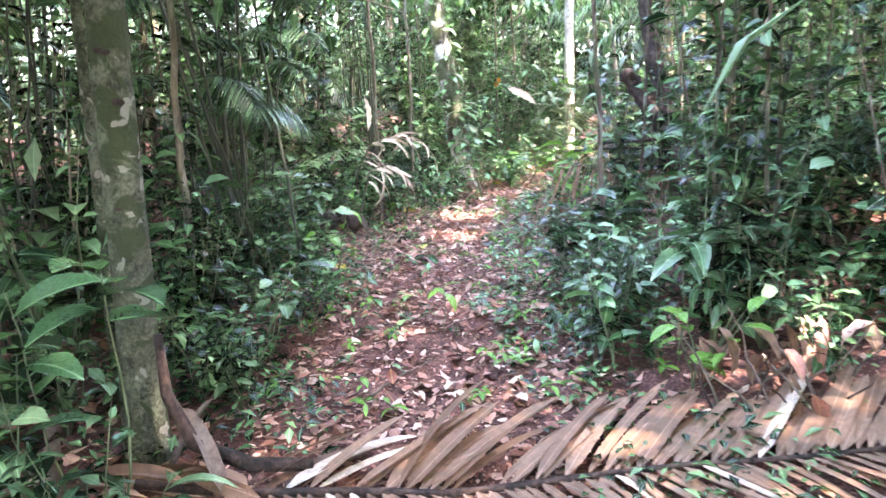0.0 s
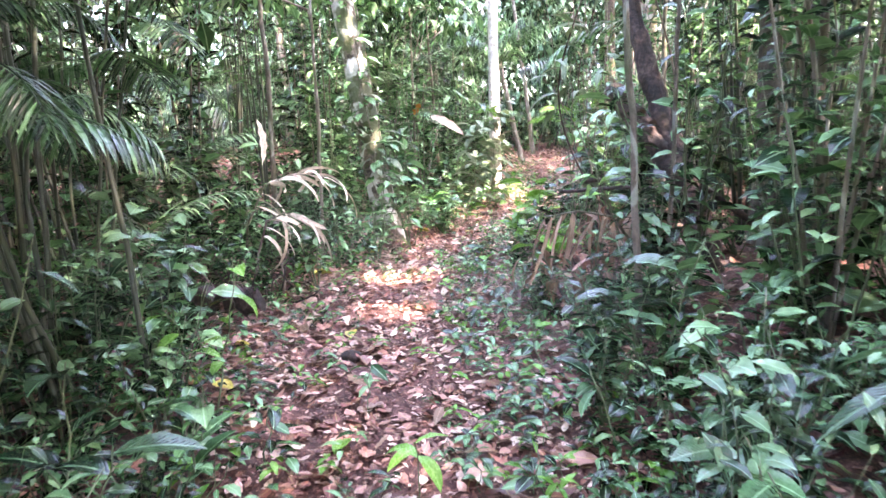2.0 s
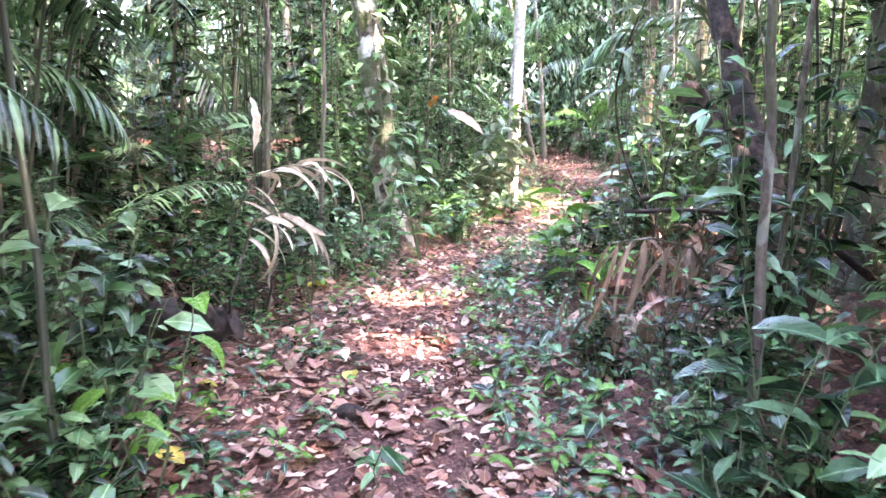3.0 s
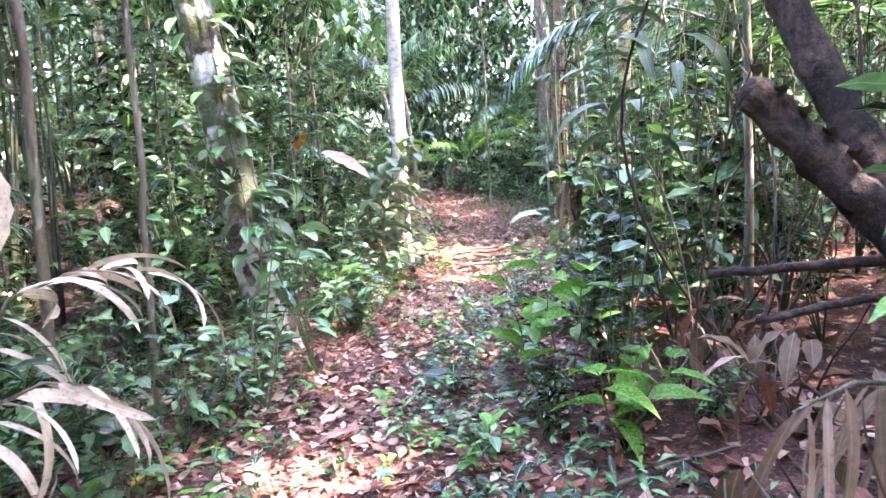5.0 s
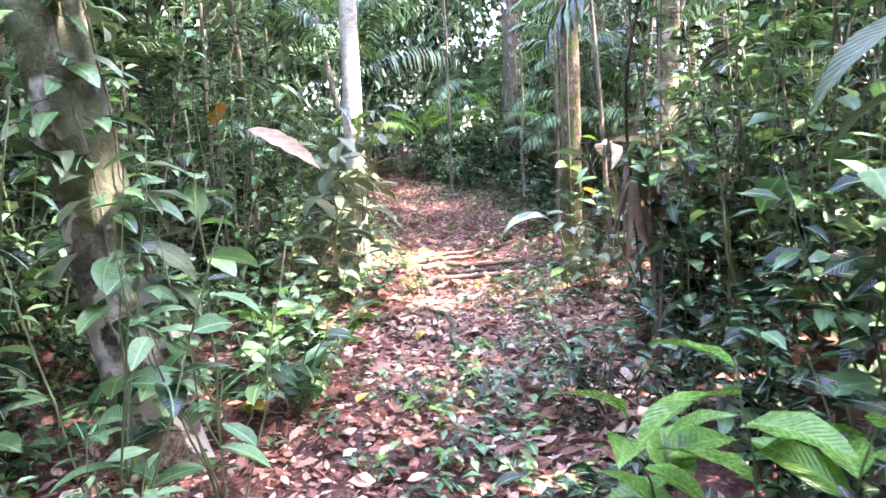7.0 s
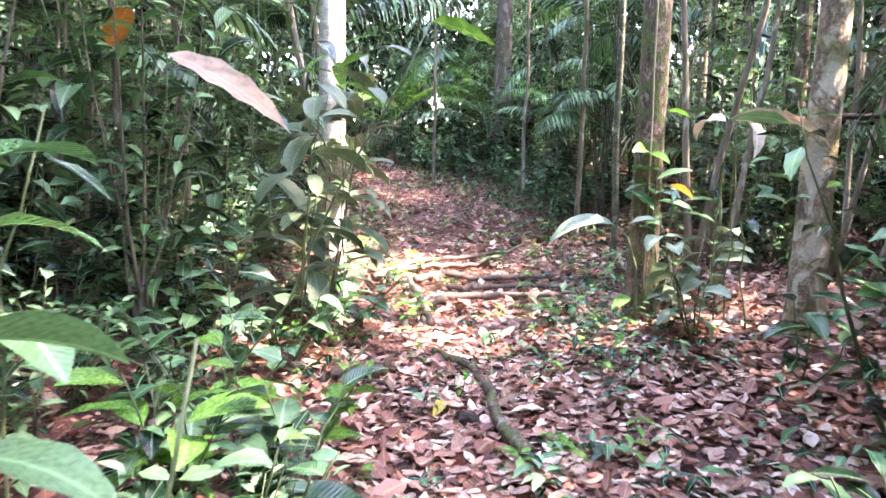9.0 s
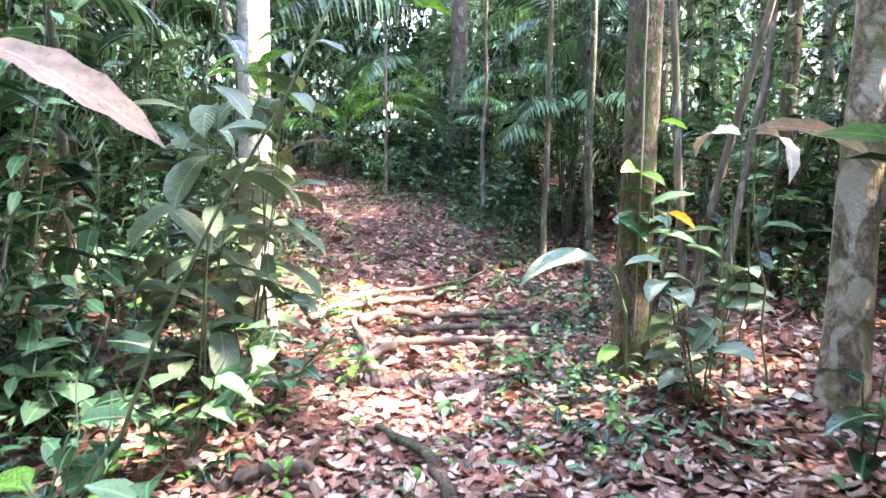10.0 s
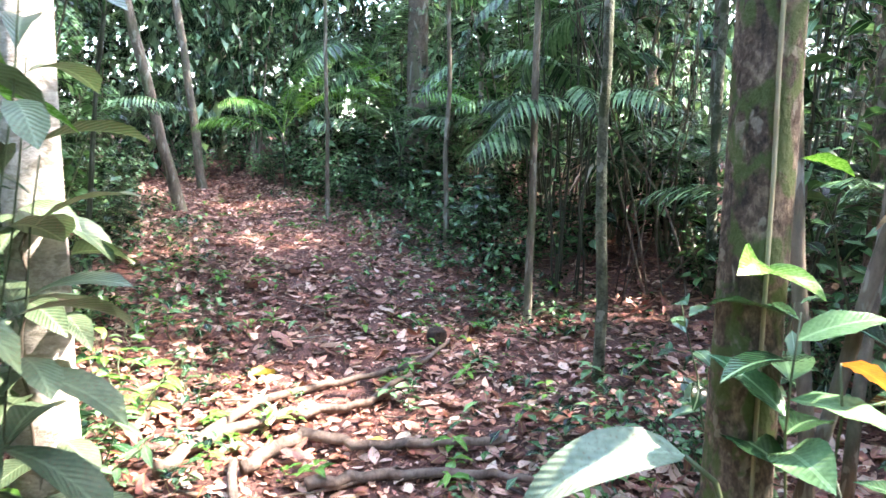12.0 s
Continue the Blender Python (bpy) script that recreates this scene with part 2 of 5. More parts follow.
def leaf_arrays(P, D, L, W, droop=0.5, fold=0.25, n=4, shape="ovate", up=None, twist=0.0, wave=0.0):
    """Blades from points P along directions D: a folded, bending blade with a midrib each. Returns verts, faces, uv."""
    P, D = np.atleast_2d(np.asarray(P, float)), unit(np.atleast_2d(np.asarray(D, float)))
    N = len(P)
    L, W, droop, fold, twist = (np.broadcast_to(np.asarray(a, float), (N,)) for a in (L, W, droop, fold, twist))
    U = np.broadcast_to(np.array([0, 0, 1.0]) if up is None else np.asarray(up, float), (N, 3))
    S = np.cross(D, U)
    bad = np.linalg.norm(S, axis=1) < 1e-3
    S = np.where(bad[:, None], np.array([1.0, 0, 0]), S)
    S = unit(S)
    Q = np.cross(S, D)
    c, s = np.cos(twist)[:, None], np.sin(twist)[:, None]
    S, Q = S * c + Q * s, Q * c - S * s
    a, b = SHAPES[shape]
    peak = (a / (a + b)) ** a * (b / (a + b)) ** b
    V, UV = np.empty((N, 2 + 3 * (n - 1), 3)), np.empty((N, 2 + 3 * (n - 1), 2))
    k = np.where(np.abs(droop) < 1e-3, 1e-3, droop)
    for j in range(n + 1):
        t = j / n
        mid = P + (L * np.sin(k * t) / k)[:, None] * D - (L * (1 - np.cos(k * t)) / k)[:, None] * Q
        if j in (0, n):
            V[:, 0 if j == 0 else -1], UV[:, 0 if j == 0 else -1] = mid, (0.5, t)
            continue
        qt = np.cos(k * t)[:, None] * Q + np.sin(k * t)[:, None] * D
        w = (W * 0.5 * t ** a * (1 - t) ** b / peak)[:, None]
        lift = w * fold[:, None]
        i = 1 + 3 * (j - 1)
        rip = wave * w * (1 if j % 2 else -1)
        V[:, i], V[:, i + 1], V[:, i + 2] = mid - S * w + qt * (lift + rip), mid, mid + S * w + qt * (lift - rip)
        wr = 0.5 * t ** a * (1 - t) ** b / peak
        UV[:, i], UV[:, i + 1], UV[:, i + 2] = (0.5 - wr, t), (0.5, t), (0.5 + wr, t)
    m = V.shape[1]
    one = [(0, 2, 1), (0, 3, 2)]
    for j in range(n - 2):
        i = 1 + 3 * j
        one += [(i, i + 1, i + 4, i + 3), (i + 1, i + 2, i + 5, i + 4)]
    i = 1 + 3 * (n - 2)
    one += [(i, i + 1, m - 1), (i + 1, i + 2, m - 1)]
    faces = [tuple(x + o for x in f) for o in range(0, N * m, m) for f in one]
    return V.reshape(-1, 3), faces, UV.reshape(-1, 2)


def tube_arrays(points, radii, sides=8, wobble=0.0, seed=0):
    """A tapered round limb along points."""
    pts = np.asarray(points, float)
    rad = np.broadcast_to(np.asarray(radii, float), (len(pts),))
    r = np.random.default_rng(seed)
    tang = unit(np.gradient(pts, axis=0))
    ref = np.array([1.0, 0, 0]) if abs(tang[0][0]) < 0.8 else np.array([0, 1.0, 0])
    verts, uv = [], []
    ang = np.linspace(0, 2 * np.pi, sides, endpoint=False)
    lobes = 1 + wobble * r.normal(size=sides)
    for i, (p, t) in enumerate(zip(pts, tang)):
        a = unit(np.cross(t, ref)); b = np.cross(t, a)
        rr = rad[i] * lobes * (1 + wobble * 0.4 * r.normal(size=sides))
        verts.append(p + np.outer(np.cos(ang) * rr, a) + np.outer(np.sin(ang) * rr, b))
        uv += [(x / sides, i / len(pts)) for x in range(sides)]
    faces = []
    for i in range(len(pts) - 1):
        o = i * sides
        faces += [(o + j, o + (j + 1) % sides, o + sides + (j + 1) % sides, o + sides + j) for j in range(sides)]
    faces += [tuple(range(sides))[::-1], tuple(range((len(pts) - 1) * sides, len(pts) * sides))]
    return np.concatenate(verts), faces, np.array(uv, float)


def merged(*pieces):
    """Several (verts, faces, uv) as one."""
    V, F, T, o = [], [], [], 0
    for v, f, t in pieces:
        V.append(v); T.append(t)
        F += [tuple(i + o for i in face) for face in f]
        o += len(v)
    return np.concatenate(V), F, np.concatenate(T)


def part(name, arrays, material, parent, label=""):
    """One mesh object under a thing or a part; arrays: (verts, faces, uv) or a ready mesh."""
    me = arrays if isinstance(arrays, bpy.types.Mesh) else mesh_from(name, arrays[0], arrays[1], material, arrays[2])
    ob = new(name, me)
    ob.parent = parent
    if label:
        tagged(ob, label)
    return ob


def thing(name, m, label, category, group=""):
    ob = new(name)
    ob.empty_display_size = 0.1
    ob.matrix_world = m
    return tagged(ob, label, category, group)


def bend(p0, p1, n=8, sag=0.0, jitter=0.0, seed=0):
    """Points from p0 to p1, sagging sideways and wandering a little."""
    r = np.random.default_rng(seed)
    t = np.linspace(0, 1, n)[:, None]
    p = np.asarray(p0, float) * (1 - t) + np.asarray(p1, float) * t
    p[:, 2] += sag * 4 * (t * (1 - t))[:, 0]
    w = r.normal(size=(n, 3)) * jitter
    w[0] = 0
    return p + w


# ---- the lie of the land ----
ALONG = [-60, 0, 1.25, 4.1, 5.0, 6.25, 8.75, 12.5, 13.75, 15.4, 18.2, 23.4, 60, 300]
HEIGHT = [-1.0, 0.0, 0.0, 0.08, 0.23, 0.36, 0.48, 0.6, 0.65, 0.74, 1.13, 1.5, 3.5, 12]
TRAIL_Y = [-60, 0, 4, 7, 9, 10.5, 12, 13.5, 15, 18, 22, 60]
TRAIL_X = [0, 0, -0.1, 0.0, 0.35, 0.9, 2.0, 3.2, 4.2, 5.2, 5.7, 8]
WIDE_Y = [0, 8, 11, 13.5, 16, 20, 22.5, 24, 26]
WIDE = [0.7, 0.75, 0.85, 1.15, 1.3, 1.2, 0.9, 0.3, -4]


def trail(y):
    return np.interp(y, TRAIL_Y, TRAIL_X)


def off_trail(x, y):
    """How far beyond the trodden edge a place lies, in metres; negative on the trail."""
    slope = (trail(y + 0.3) - trail(y - 0.3)) / 0.6
    return np.abs(x - trail(y)) / np.sqrt(1 + slope ** 2) - np.interp(y, WIDE_Y, WIDE)


def ground(x, y):
    side = x - trail(y)
    z = np.interp(y, ALONG, HEIGHT) + 0.07 * np.clip(side, 0, 3) + 0.05 * np.clip(-side, 0, 6)
    z = z + 0.1 * np.clip(off_trail(x, np.minimum(y, 21)), 0, 1.2)
    return z + 0.03 * np.sin(1.7 * x + 0.6 * y) * np.sin(1.3 * y - 0.4 * x) + 0.012 * np.sin(5.1 * x + 1.1) * np.sin(4.3 * y)


def axis_steps(lo, hi, step, far):
    inner = list(np.arange(lo, hi, step))
    out, d, p = [], step, hi
    while p < hi + far:
        out.append(p); d *= 1.25; p += d
    back, d, p = [], step, lo
    while p > lo - far:
        d *= 1.25; p -= d; back.append(p)
    return np.array(back[::-1] + inner + out)


def build_ground():
    xs, ys = axis_steps(-5, 10, 0.1, 250), axis_steps(-1, 24, 0.1, 250)
    X, Y = np.meshgrid(xs, ys)
    Z = ground(X, Y) + 0.012 * rng.normal(size=X.shape) * (np.abs(X) < 12)
    nx, ny = len(xs), len(ys)
    i = (np.arange(ny - 1)[:, None] * nx + np.arange(nx - 1)[None]).ravel()
    faces = np.stack([i, i + 1, i + nx + 1, i + nx], 1).tolist()
    V = np.stack([X, Y, Z], -1).reshape(-1, 3)
    ob = new("ground", mesh_from("ground", V, faces, SOIL, V[:, :2]))
    return tagged(ob, "reddish brown forest soil of a trodden footpath", "ground", kind="structure")


build_ground()


# ---- fallen leaves ----
def litter(name, count, xr, yr, keep, size=(0.032, 0.09), label="", n=3):
    P = []
    while len(P) < count:
        x, y = rng.uniform(*xr), rng.uniform(*yr)
        if rng.random() < keep(x, y):
            P.append((x, y))
    P = np.array(P)
    a = rng.uniform(0, 6.283, count)
    tilt = rng.normal(0.02, 0.13, count)
    D = np.stack([np.cos(a) * np.cos(tilt), np.sin(a) * np.cos(tilt), np.sin(tilt)], 1)
    L = rng.uniform(*size, count) * rng.choice([0.7, 1.0, 1.25], count)
    Z = ground(P[:, 0], P[:, 1]) + 0.006 + rng.uniform(0, 0.022, count)
    base = np.stack([P[:, 0], P[:, 1], Z], 1) - D * (L * 0.4)[:, None] * np.array([1, 1, 0.3])
    arr = leaf_arrays(base, D, L, L * rng.uniform(0.35, 0.7, count), droop=rng.normal(0.1, 0.6, count), fold=rng.normal(0.0, 0.3, count), n=n, twist=rng.normal(0, 0.25, count))
    ob = new(name, mesh_from(name, arr[0], arr[1], LITTER, arr[2]))
    return tagged(ob, label, "leaf litter", kind="stuff")


litter("leaf_litter", 46000, (-3, 9), (0.5, 25), lambda x, y: 1.0 if off_trail(x, y) < 0.25 else 0.75 if 10.5 < y < 17.5 and x > 2.5 and off_trail(x, y) < 2 else 0.22, (0.035, 0.1), label="dry pinkish brown fallen leaves covering the footpath")
litter("clearing_litter", 8500, (1.6, 5.4), (9.6, 13.4), lambda x, y: 1.0 if off_trail(x, y) < 1.6 else 0.3, (0.04, 0.1), label="dry pinkish brown fallen leaves between the trees beside the path")
litter("forest_floor_litter", 22000, (-7, 11), (-1, 27), lambda x, y: 0.02 if off_trail(x, y) < 0.3 else 1.0, (0.07, 0.16), label="brown fallen leaves lying under the undergrowth", n=2)
litter("litter_crumbs", 32000, (-2, 8), (1.5, 20), lambda x, y: 1.0 if off_trail(x, y) < 0.2 else 0.15, (0.015, 0.045), label="small brown crumbs of leaves on the footpath", n=2)


# ---- trees ----
GAPS = [(2.9, 13.2, 0.65, 0.5), (2.5, 14.4, 2.6, 0.45), (2.5, 14.4, 1.4, 0.4), (3.3, 15.0, 0.75, 0.75), (2.9, 15.6, 0.8, 0.5), (4.5, 12.1, 0.7, 0.35), (4.08, 12.6, 1.9, 0.22), (4.3, 11.6, 1.9, 0.25), (3.6, 12.7, 0.7, 0.3), (0.2, 8.5, 0.5, 0.4), (-0.1, 10.5, 3.0, 0.35), (2.9, 9.7, 1.6, 1.0), (3.9, 11.7, 1.85, 0.3), (4.05, 12.1, 1.3, 0.35), (1.7, 12.9, 0.9, 0.4), (1.6, 8.2, 0.8, 0.35), (6.3, 15.2, 0.9, 0.55), (7.4, 16.4, 1.4, 0.5), (7.6, 22.5, 2.5, 0.9), (9.6, 20.0, 2.6, 0.8), (4.6, 22.6, 2.0, 0.7), (5.3, 12.1, 1.2, 1.3), (6.3, 12.8, 2.2, 0.8), (0.0, 7.4, 0.4, 0.35), (4.2, 11.2, 0.8, 0.35), (3.2, 11.0, 0.7, 0.35), (2.5, 10.5, 0.65, 0.3), (5.2, 18.5, 1.2, 0.45), (6.0, 20.6, 1.4, 0.6)]


def in_gap(P):
    """Where the crowns leave the sun's way open."""
    hit = np.zeros(len(P), bool)
    s = np.array(SUN_FROM)
    for x, y, z, r in GAPS:
        v = P - np.array([x, y, z])
        hit |= np.linalg.norm(v - np.outer(v @ s, s), axis=1) < r
    return hit


def tree(name, x, y, dia, height, lean=(0, 0), bark=BARK, crown=(7, 12), spread=3.2, leaves=2100, label="", group="", flare=1.5, seed=0, curve=0.1, leaf=(0.24, 0.44), category="tree"):
    r = np.random.default_rng(seed + 100)
    z0 = float(ground(x, y)) - 0.12
    t = thing(name, pose(x, y, z0), label, category, group)
    n = 26
    h = np.concatenate([[0, 0.12, 0.3, 0.6], np.linspace(1.0, height, n - 4)])
    wob = np.cumsum(r.normal(0, curve / n, (n, 2)), 0) * 2
    wob[:4] = 0
    pts = np.stack([lean[0] * h + wob[:, 0], lean[1] * h + wob[:, 1], h], 1)
    rad = dia / 2 * (1 - 0.65 * h / height) / (1 - 0.65 * 1.3 / height) * (1 + (flare - 1) * np.exp(-h / 0.22))
    pieces = [tube_arrays(pts, rad, 14 if dia > 0.12 else 8, 0.035, seed)]
    tips = []
    for i in range(7):
        hz = r.uniform(crown[0] - 1, crown[1] - 0.5)
        j = int(np.argmin(np.abs(h - hz)))
        a = r.uniform(0, 6.283)
        end = pts[j] + np.array([np.cos(a), np.sin(a), 0]) * spread * r.uniform(0.5, 1) + np.array([0, 0, r.uniform(0.3, 1.5)])
        limb = bend(pts[j], end, 6, 0.2, 0.06, seed + i)
        pieces.append(tube_arrays(limb, np.linspace(rad[j] * 0.55, 0.015, 6), 6, 0.05, i))
        tips += [limb[2], limb[3], limb[4], limb[5]]
    part("trunk", merged(*pieces), bark, t)
    tips = np.array(tips)
    c = tips[r.integers(0, len(tips), leaves)]
    P = c + r.normal(0, 1, (leaves, 3)) * np.array([0.75, 0.75, 0.4]) * spread / 3
    a = r.uniform(0, 6.283, leaves)
    D = np.stack([np.cos(a), np.sin(a), r.normal(-0.25, 0.35, leaves)], 1)
    keep = ~in_gap(P + np.array([x, y, z0])) & ((off_trail(P[:, 0] + x, P[:, 1] + y) > 0.8) | (r.random(leaves) < 0.06))
    L = r.uniform(*leaf, leaves)
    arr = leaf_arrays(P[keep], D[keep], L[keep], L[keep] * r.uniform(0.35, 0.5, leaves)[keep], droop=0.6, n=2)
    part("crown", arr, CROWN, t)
    return t


# the trees beside the footpath
tree("mottled_tree", -1.43, 2.95, 0.165, 11, (0.03, 0), MOTTLED, label="grey-green tree trunk with pale lichen blotches beside the path", seed=1, curve=0.03)
tree("leaning_mossy_tree", 0.37, 10.7, 0.29, 12, (-0.15, 0.04), LICHEN, label="leaning tree trunk with moss and white lichen", seed=2, curve=0.05, flare=1.45)
tree("white_tree", 2.6, 14.5, 0.2, 12, (0.015, 0), WHITE, label="slender tree with smooth whitish bark beside the path", seed=3, curve=0.04)
tree("vine_tree", 4.04, 12.62, 0.175, 12, (0.0, 0.0), MOSSY, label="mossy brown tree trunk with a vine up its bark", seed=4, curve=0.03, flare=1.3)
tree("spotted_tree", 4.1, 11.55, 0.16, 11, (0.05, 0.02), TANBARK, label="tree trunk with pale lichen and painted sunlit patches beside the path", seed=5, curve=0.05)
tree("dark_tree", 8.3, 20.5, 0.34, 13, (0, 0), BARK, label="dark brown tree trunk rising behind the undergrowth", seed=6)
tree("thin_tree", 4.85, 20.7, 0.13, 10, (-0.2, 0), TWIG, label="thin pale tree trunk at the end of the path", seed=7, leaves=600)
tree("thin_tree", 5.9, 23.2, 0.13, 10, (-0.11, 0), TWIG, label="thin pale tree trunk at the end of the path", seed=8, leaves=600)

k = 20
far = np.random.default_rng(5)
placed = [(-1.25, 2.86), (0.42, 10.05), (2.52, 14.15), (4, 12.6), (4.25, 11.6), (8.3, 20.5)]
while k < 80:
    x, y = far.uniform(-14, 19), far.uniform(-10, 36)
    if off_trail(x, y) < 1.6 or min(math.hypot(x - a, y - b) for a, b in placed) < 2.3:
        continue
    placed.append((x, y))
    d = far.uniform(0.1, 0.32)
    tree("forest_tree", x, y, d, far.uniform(9, 14), (far.normal(0, 0.03), far.normal(0, 0.03)), (BARK, MOTTLED, TWIG, MOSSY)[k % 4], crown=(far.uniform(5.0, 7.0), 11), leaves=900 if off_trail(x, y) < 6 else 1700,
         label="forest tree with a straight bare trunk among undergrowth", group="forest trees", seed=k)
    k += 1

# tall trees added towards the sun, so that their unseen crowns shade the footpath
for i in range(22):
    ty = -1.0 + 1.25 * i
    tx = float(trail(ty)) + (-1.6, 1.6, 0.2)[i % 3]
    x, y = tx + 0.667 * 10, ty - 0.45 * 10
    push = 1 if x > float(trail(y)) else -1
    while off_trail(x, y) < 3.2 or min(math.hypot(x - a, y - b) for a, b in placed) < 0.8:
        x += 0.2 * push
    placed.append((x, y))
    tree("tall_tree", x, y, far.uniform(0.14, 0.24), 14, ((tx + 6.67 - x) / 10, far.normal(0, 0.02)), (BARK, MOTTLED, MOSSY)[i % 3], crown=(8.5, 12.5), spread=3.2, leaves=640,
         label="tall tree with a straight bare trunk, added for the shade of its crown", group="tall trees", seed=900 + i)

# more of them, added to keep the sun off the left side
for i in range(9):
    ty = 0.5 + 1.3 * i
    x, y = float(trail(ty)) - 3.2 + 6.67, ty - 4.5
    while off_trail(x, y) < 2.6 or min(math.hypot(x - a, y - b) for a, b in placed) < 0.8:
        x += 0.2
    placed.append((x, y))
    tree("tall_tree", x, y, far.uniform(0.14, 0.24), 14, (0.0, far.normal(0, 0.02)), (BARK, MOTTLED, MOSSY)[i % 3], crown=(8.0, 12.5), spread=3.2, leaves=640,
         label="tall tree with a straight bare trunk, added for the shade of its crown", group="tall trees", seed=950 + i)


# ---- undergrowth ----
def plant_arrays(r, height, leaves, size, aspect=0.42, spread=0.35, droop=0.7, shape="ovate", stems=1, n=4, start=0.25):
    """A leafy upright plant: stems with blades set spirally."""
    st, P, D = [], [], []
    for s in range(stems):
        a = r.uniform(0, 6.283)
        top = np.array([np.cos(a) * spread * r.uniform(0.2, 1), np.sin(a) * spread * r.uniform(0.2, 1), height * r.uniform(0.65, 1)])
        line = bend((0, 0, -0.05), top, 7, 0, 0.012, int(r.integers(1e6)))
        st.append(tube_arrays(line, np.linspace(0.004 + height * 0.004, 0.002, 7), 4))
        per = max(3, leaves // stems)
        for i in range(per):
            u = start + (1 - start) * (i + r.uniform(0, 0.8)) / per
            f = min(u * 6, 5.99); j = int(f)
            base = line[j] + (line[j + 1] - line[j]) * (f - j)
            ang = a + i * 2.4 + r.normal(0, 0.3)
            e = r.normal(0.25, 0.3)
            d = np.array([np.cos(ang) * np.cos(e), np.sin(ang) * np.cos(e), np.sin(e)])
            P.append(base + d * 0.03); D.append(d)
    m = len(P)
    L = r.uniform(*size, m) * r.choice([0.6, 0.85, 1.0, 1.15], m)
    return merged(*st), leaf_arrays(P, D, L, L * aspect * r.uniform(0.75, 1.4, m), droop=r.normal(droop, 0.25, m), fold=r.uniform(0.1, 0.4, m), n=n, shape=shape, twist=r.normal(0, 0.3, m))


def make_plant(name, seed, leafmat, label, category, stemmat=STEM, **kw):
    r = np.random.default_rng(seed)
    t = thing(name, pose(0, 0, -50), label, category)
    a, b = plant_arrays(r, **kw)
    tagged(part("stem", a, stemmat, t), kind="stuff")
    tagged(part("foliage", b, leafmat, t), kind="stuff")
    return t


def frond_arrays(r, length, leaflets, leaflet, lift, arch=1.3, width=0.022, hang=0.5, n=3):
    """A palm frond from the origin along +x: an arching midrib with paired leaflets."""
    t = np.linspace(0, 1, 12)
    ang = lift - arch * t ** 1.3
    step = length / 11
    line = np.zeros((12, 3))
    for i in range(1, 12):
        line[i] = line[i - 1] + step * np.array([np.cos(ang[i]), 0, np.sin(ang[i])])
    rib = tube_arrays(line, np.linspace(0.008, 0.002, 12), 5)
    P, D, L = [], [], []
    for i in range(leaflets):
        u = 0.22 + 0.78 * (i + 0.5) / leaflets
        f = min(u * 11, 10.99); j = int(f)
        base = line[j] + (line[j + 1] - line[j]) * (f - j)
        tang = unit(line[j + 1] - line[j])
        for s in (-1, 1):
            d = tang * 0.65 + np.array([0, s * 0.85, 0]) + np.array([0, 0, -hang * 0.35 + r.normal(0, 0.08)])
            P.append(base); D.append(d); L.append(leaflet * math.sin(0.35 + 2.5 * u) * r.uniform(0.9, 1.1))
    L = np.array(L)
    return rib, leaf_arrays(P, D, L, np.maximum(L * width / 0.22, 0.012), droop=hang, fold=0.25, n=n, shape="lance")


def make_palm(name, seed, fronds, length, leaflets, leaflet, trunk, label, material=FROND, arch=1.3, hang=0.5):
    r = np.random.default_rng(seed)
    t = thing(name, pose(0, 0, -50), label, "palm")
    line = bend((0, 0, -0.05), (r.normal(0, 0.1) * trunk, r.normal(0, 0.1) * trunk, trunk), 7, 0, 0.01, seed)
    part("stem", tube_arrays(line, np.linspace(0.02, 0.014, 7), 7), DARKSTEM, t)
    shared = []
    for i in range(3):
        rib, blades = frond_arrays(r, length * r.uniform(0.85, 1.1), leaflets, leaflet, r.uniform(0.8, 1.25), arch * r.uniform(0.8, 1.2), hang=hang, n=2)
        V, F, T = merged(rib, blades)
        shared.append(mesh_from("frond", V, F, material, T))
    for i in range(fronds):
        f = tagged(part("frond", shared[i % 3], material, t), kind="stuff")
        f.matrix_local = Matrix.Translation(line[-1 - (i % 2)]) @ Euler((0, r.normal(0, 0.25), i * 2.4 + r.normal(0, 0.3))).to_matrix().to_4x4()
    return t


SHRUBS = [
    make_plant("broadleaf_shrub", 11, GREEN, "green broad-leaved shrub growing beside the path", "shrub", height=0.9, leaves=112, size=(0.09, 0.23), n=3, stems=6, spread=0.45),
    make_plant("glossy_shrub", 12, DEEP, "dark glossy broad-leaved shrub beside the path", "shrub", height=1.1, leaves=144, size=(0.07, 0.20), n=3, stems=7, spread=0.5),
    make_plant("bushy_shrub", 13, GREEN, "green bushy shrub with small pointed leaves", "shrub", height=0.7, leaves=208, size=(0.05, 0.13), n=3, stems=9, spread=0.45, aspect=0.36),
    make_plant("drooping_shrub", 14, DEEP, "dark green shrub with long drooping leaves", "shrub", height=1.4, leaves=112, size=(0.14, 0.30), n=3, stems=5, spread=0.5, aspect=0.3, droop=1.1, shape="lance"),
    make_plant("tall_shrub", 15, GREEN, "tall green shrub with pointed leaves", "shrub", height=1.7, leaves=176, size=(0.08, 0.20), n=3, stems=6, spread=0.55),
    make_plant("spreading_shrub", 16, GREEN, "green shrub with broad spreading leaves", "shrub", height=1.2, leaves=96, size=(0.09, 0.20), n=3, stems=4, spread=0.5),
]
LOW = SHRUBS[:3]
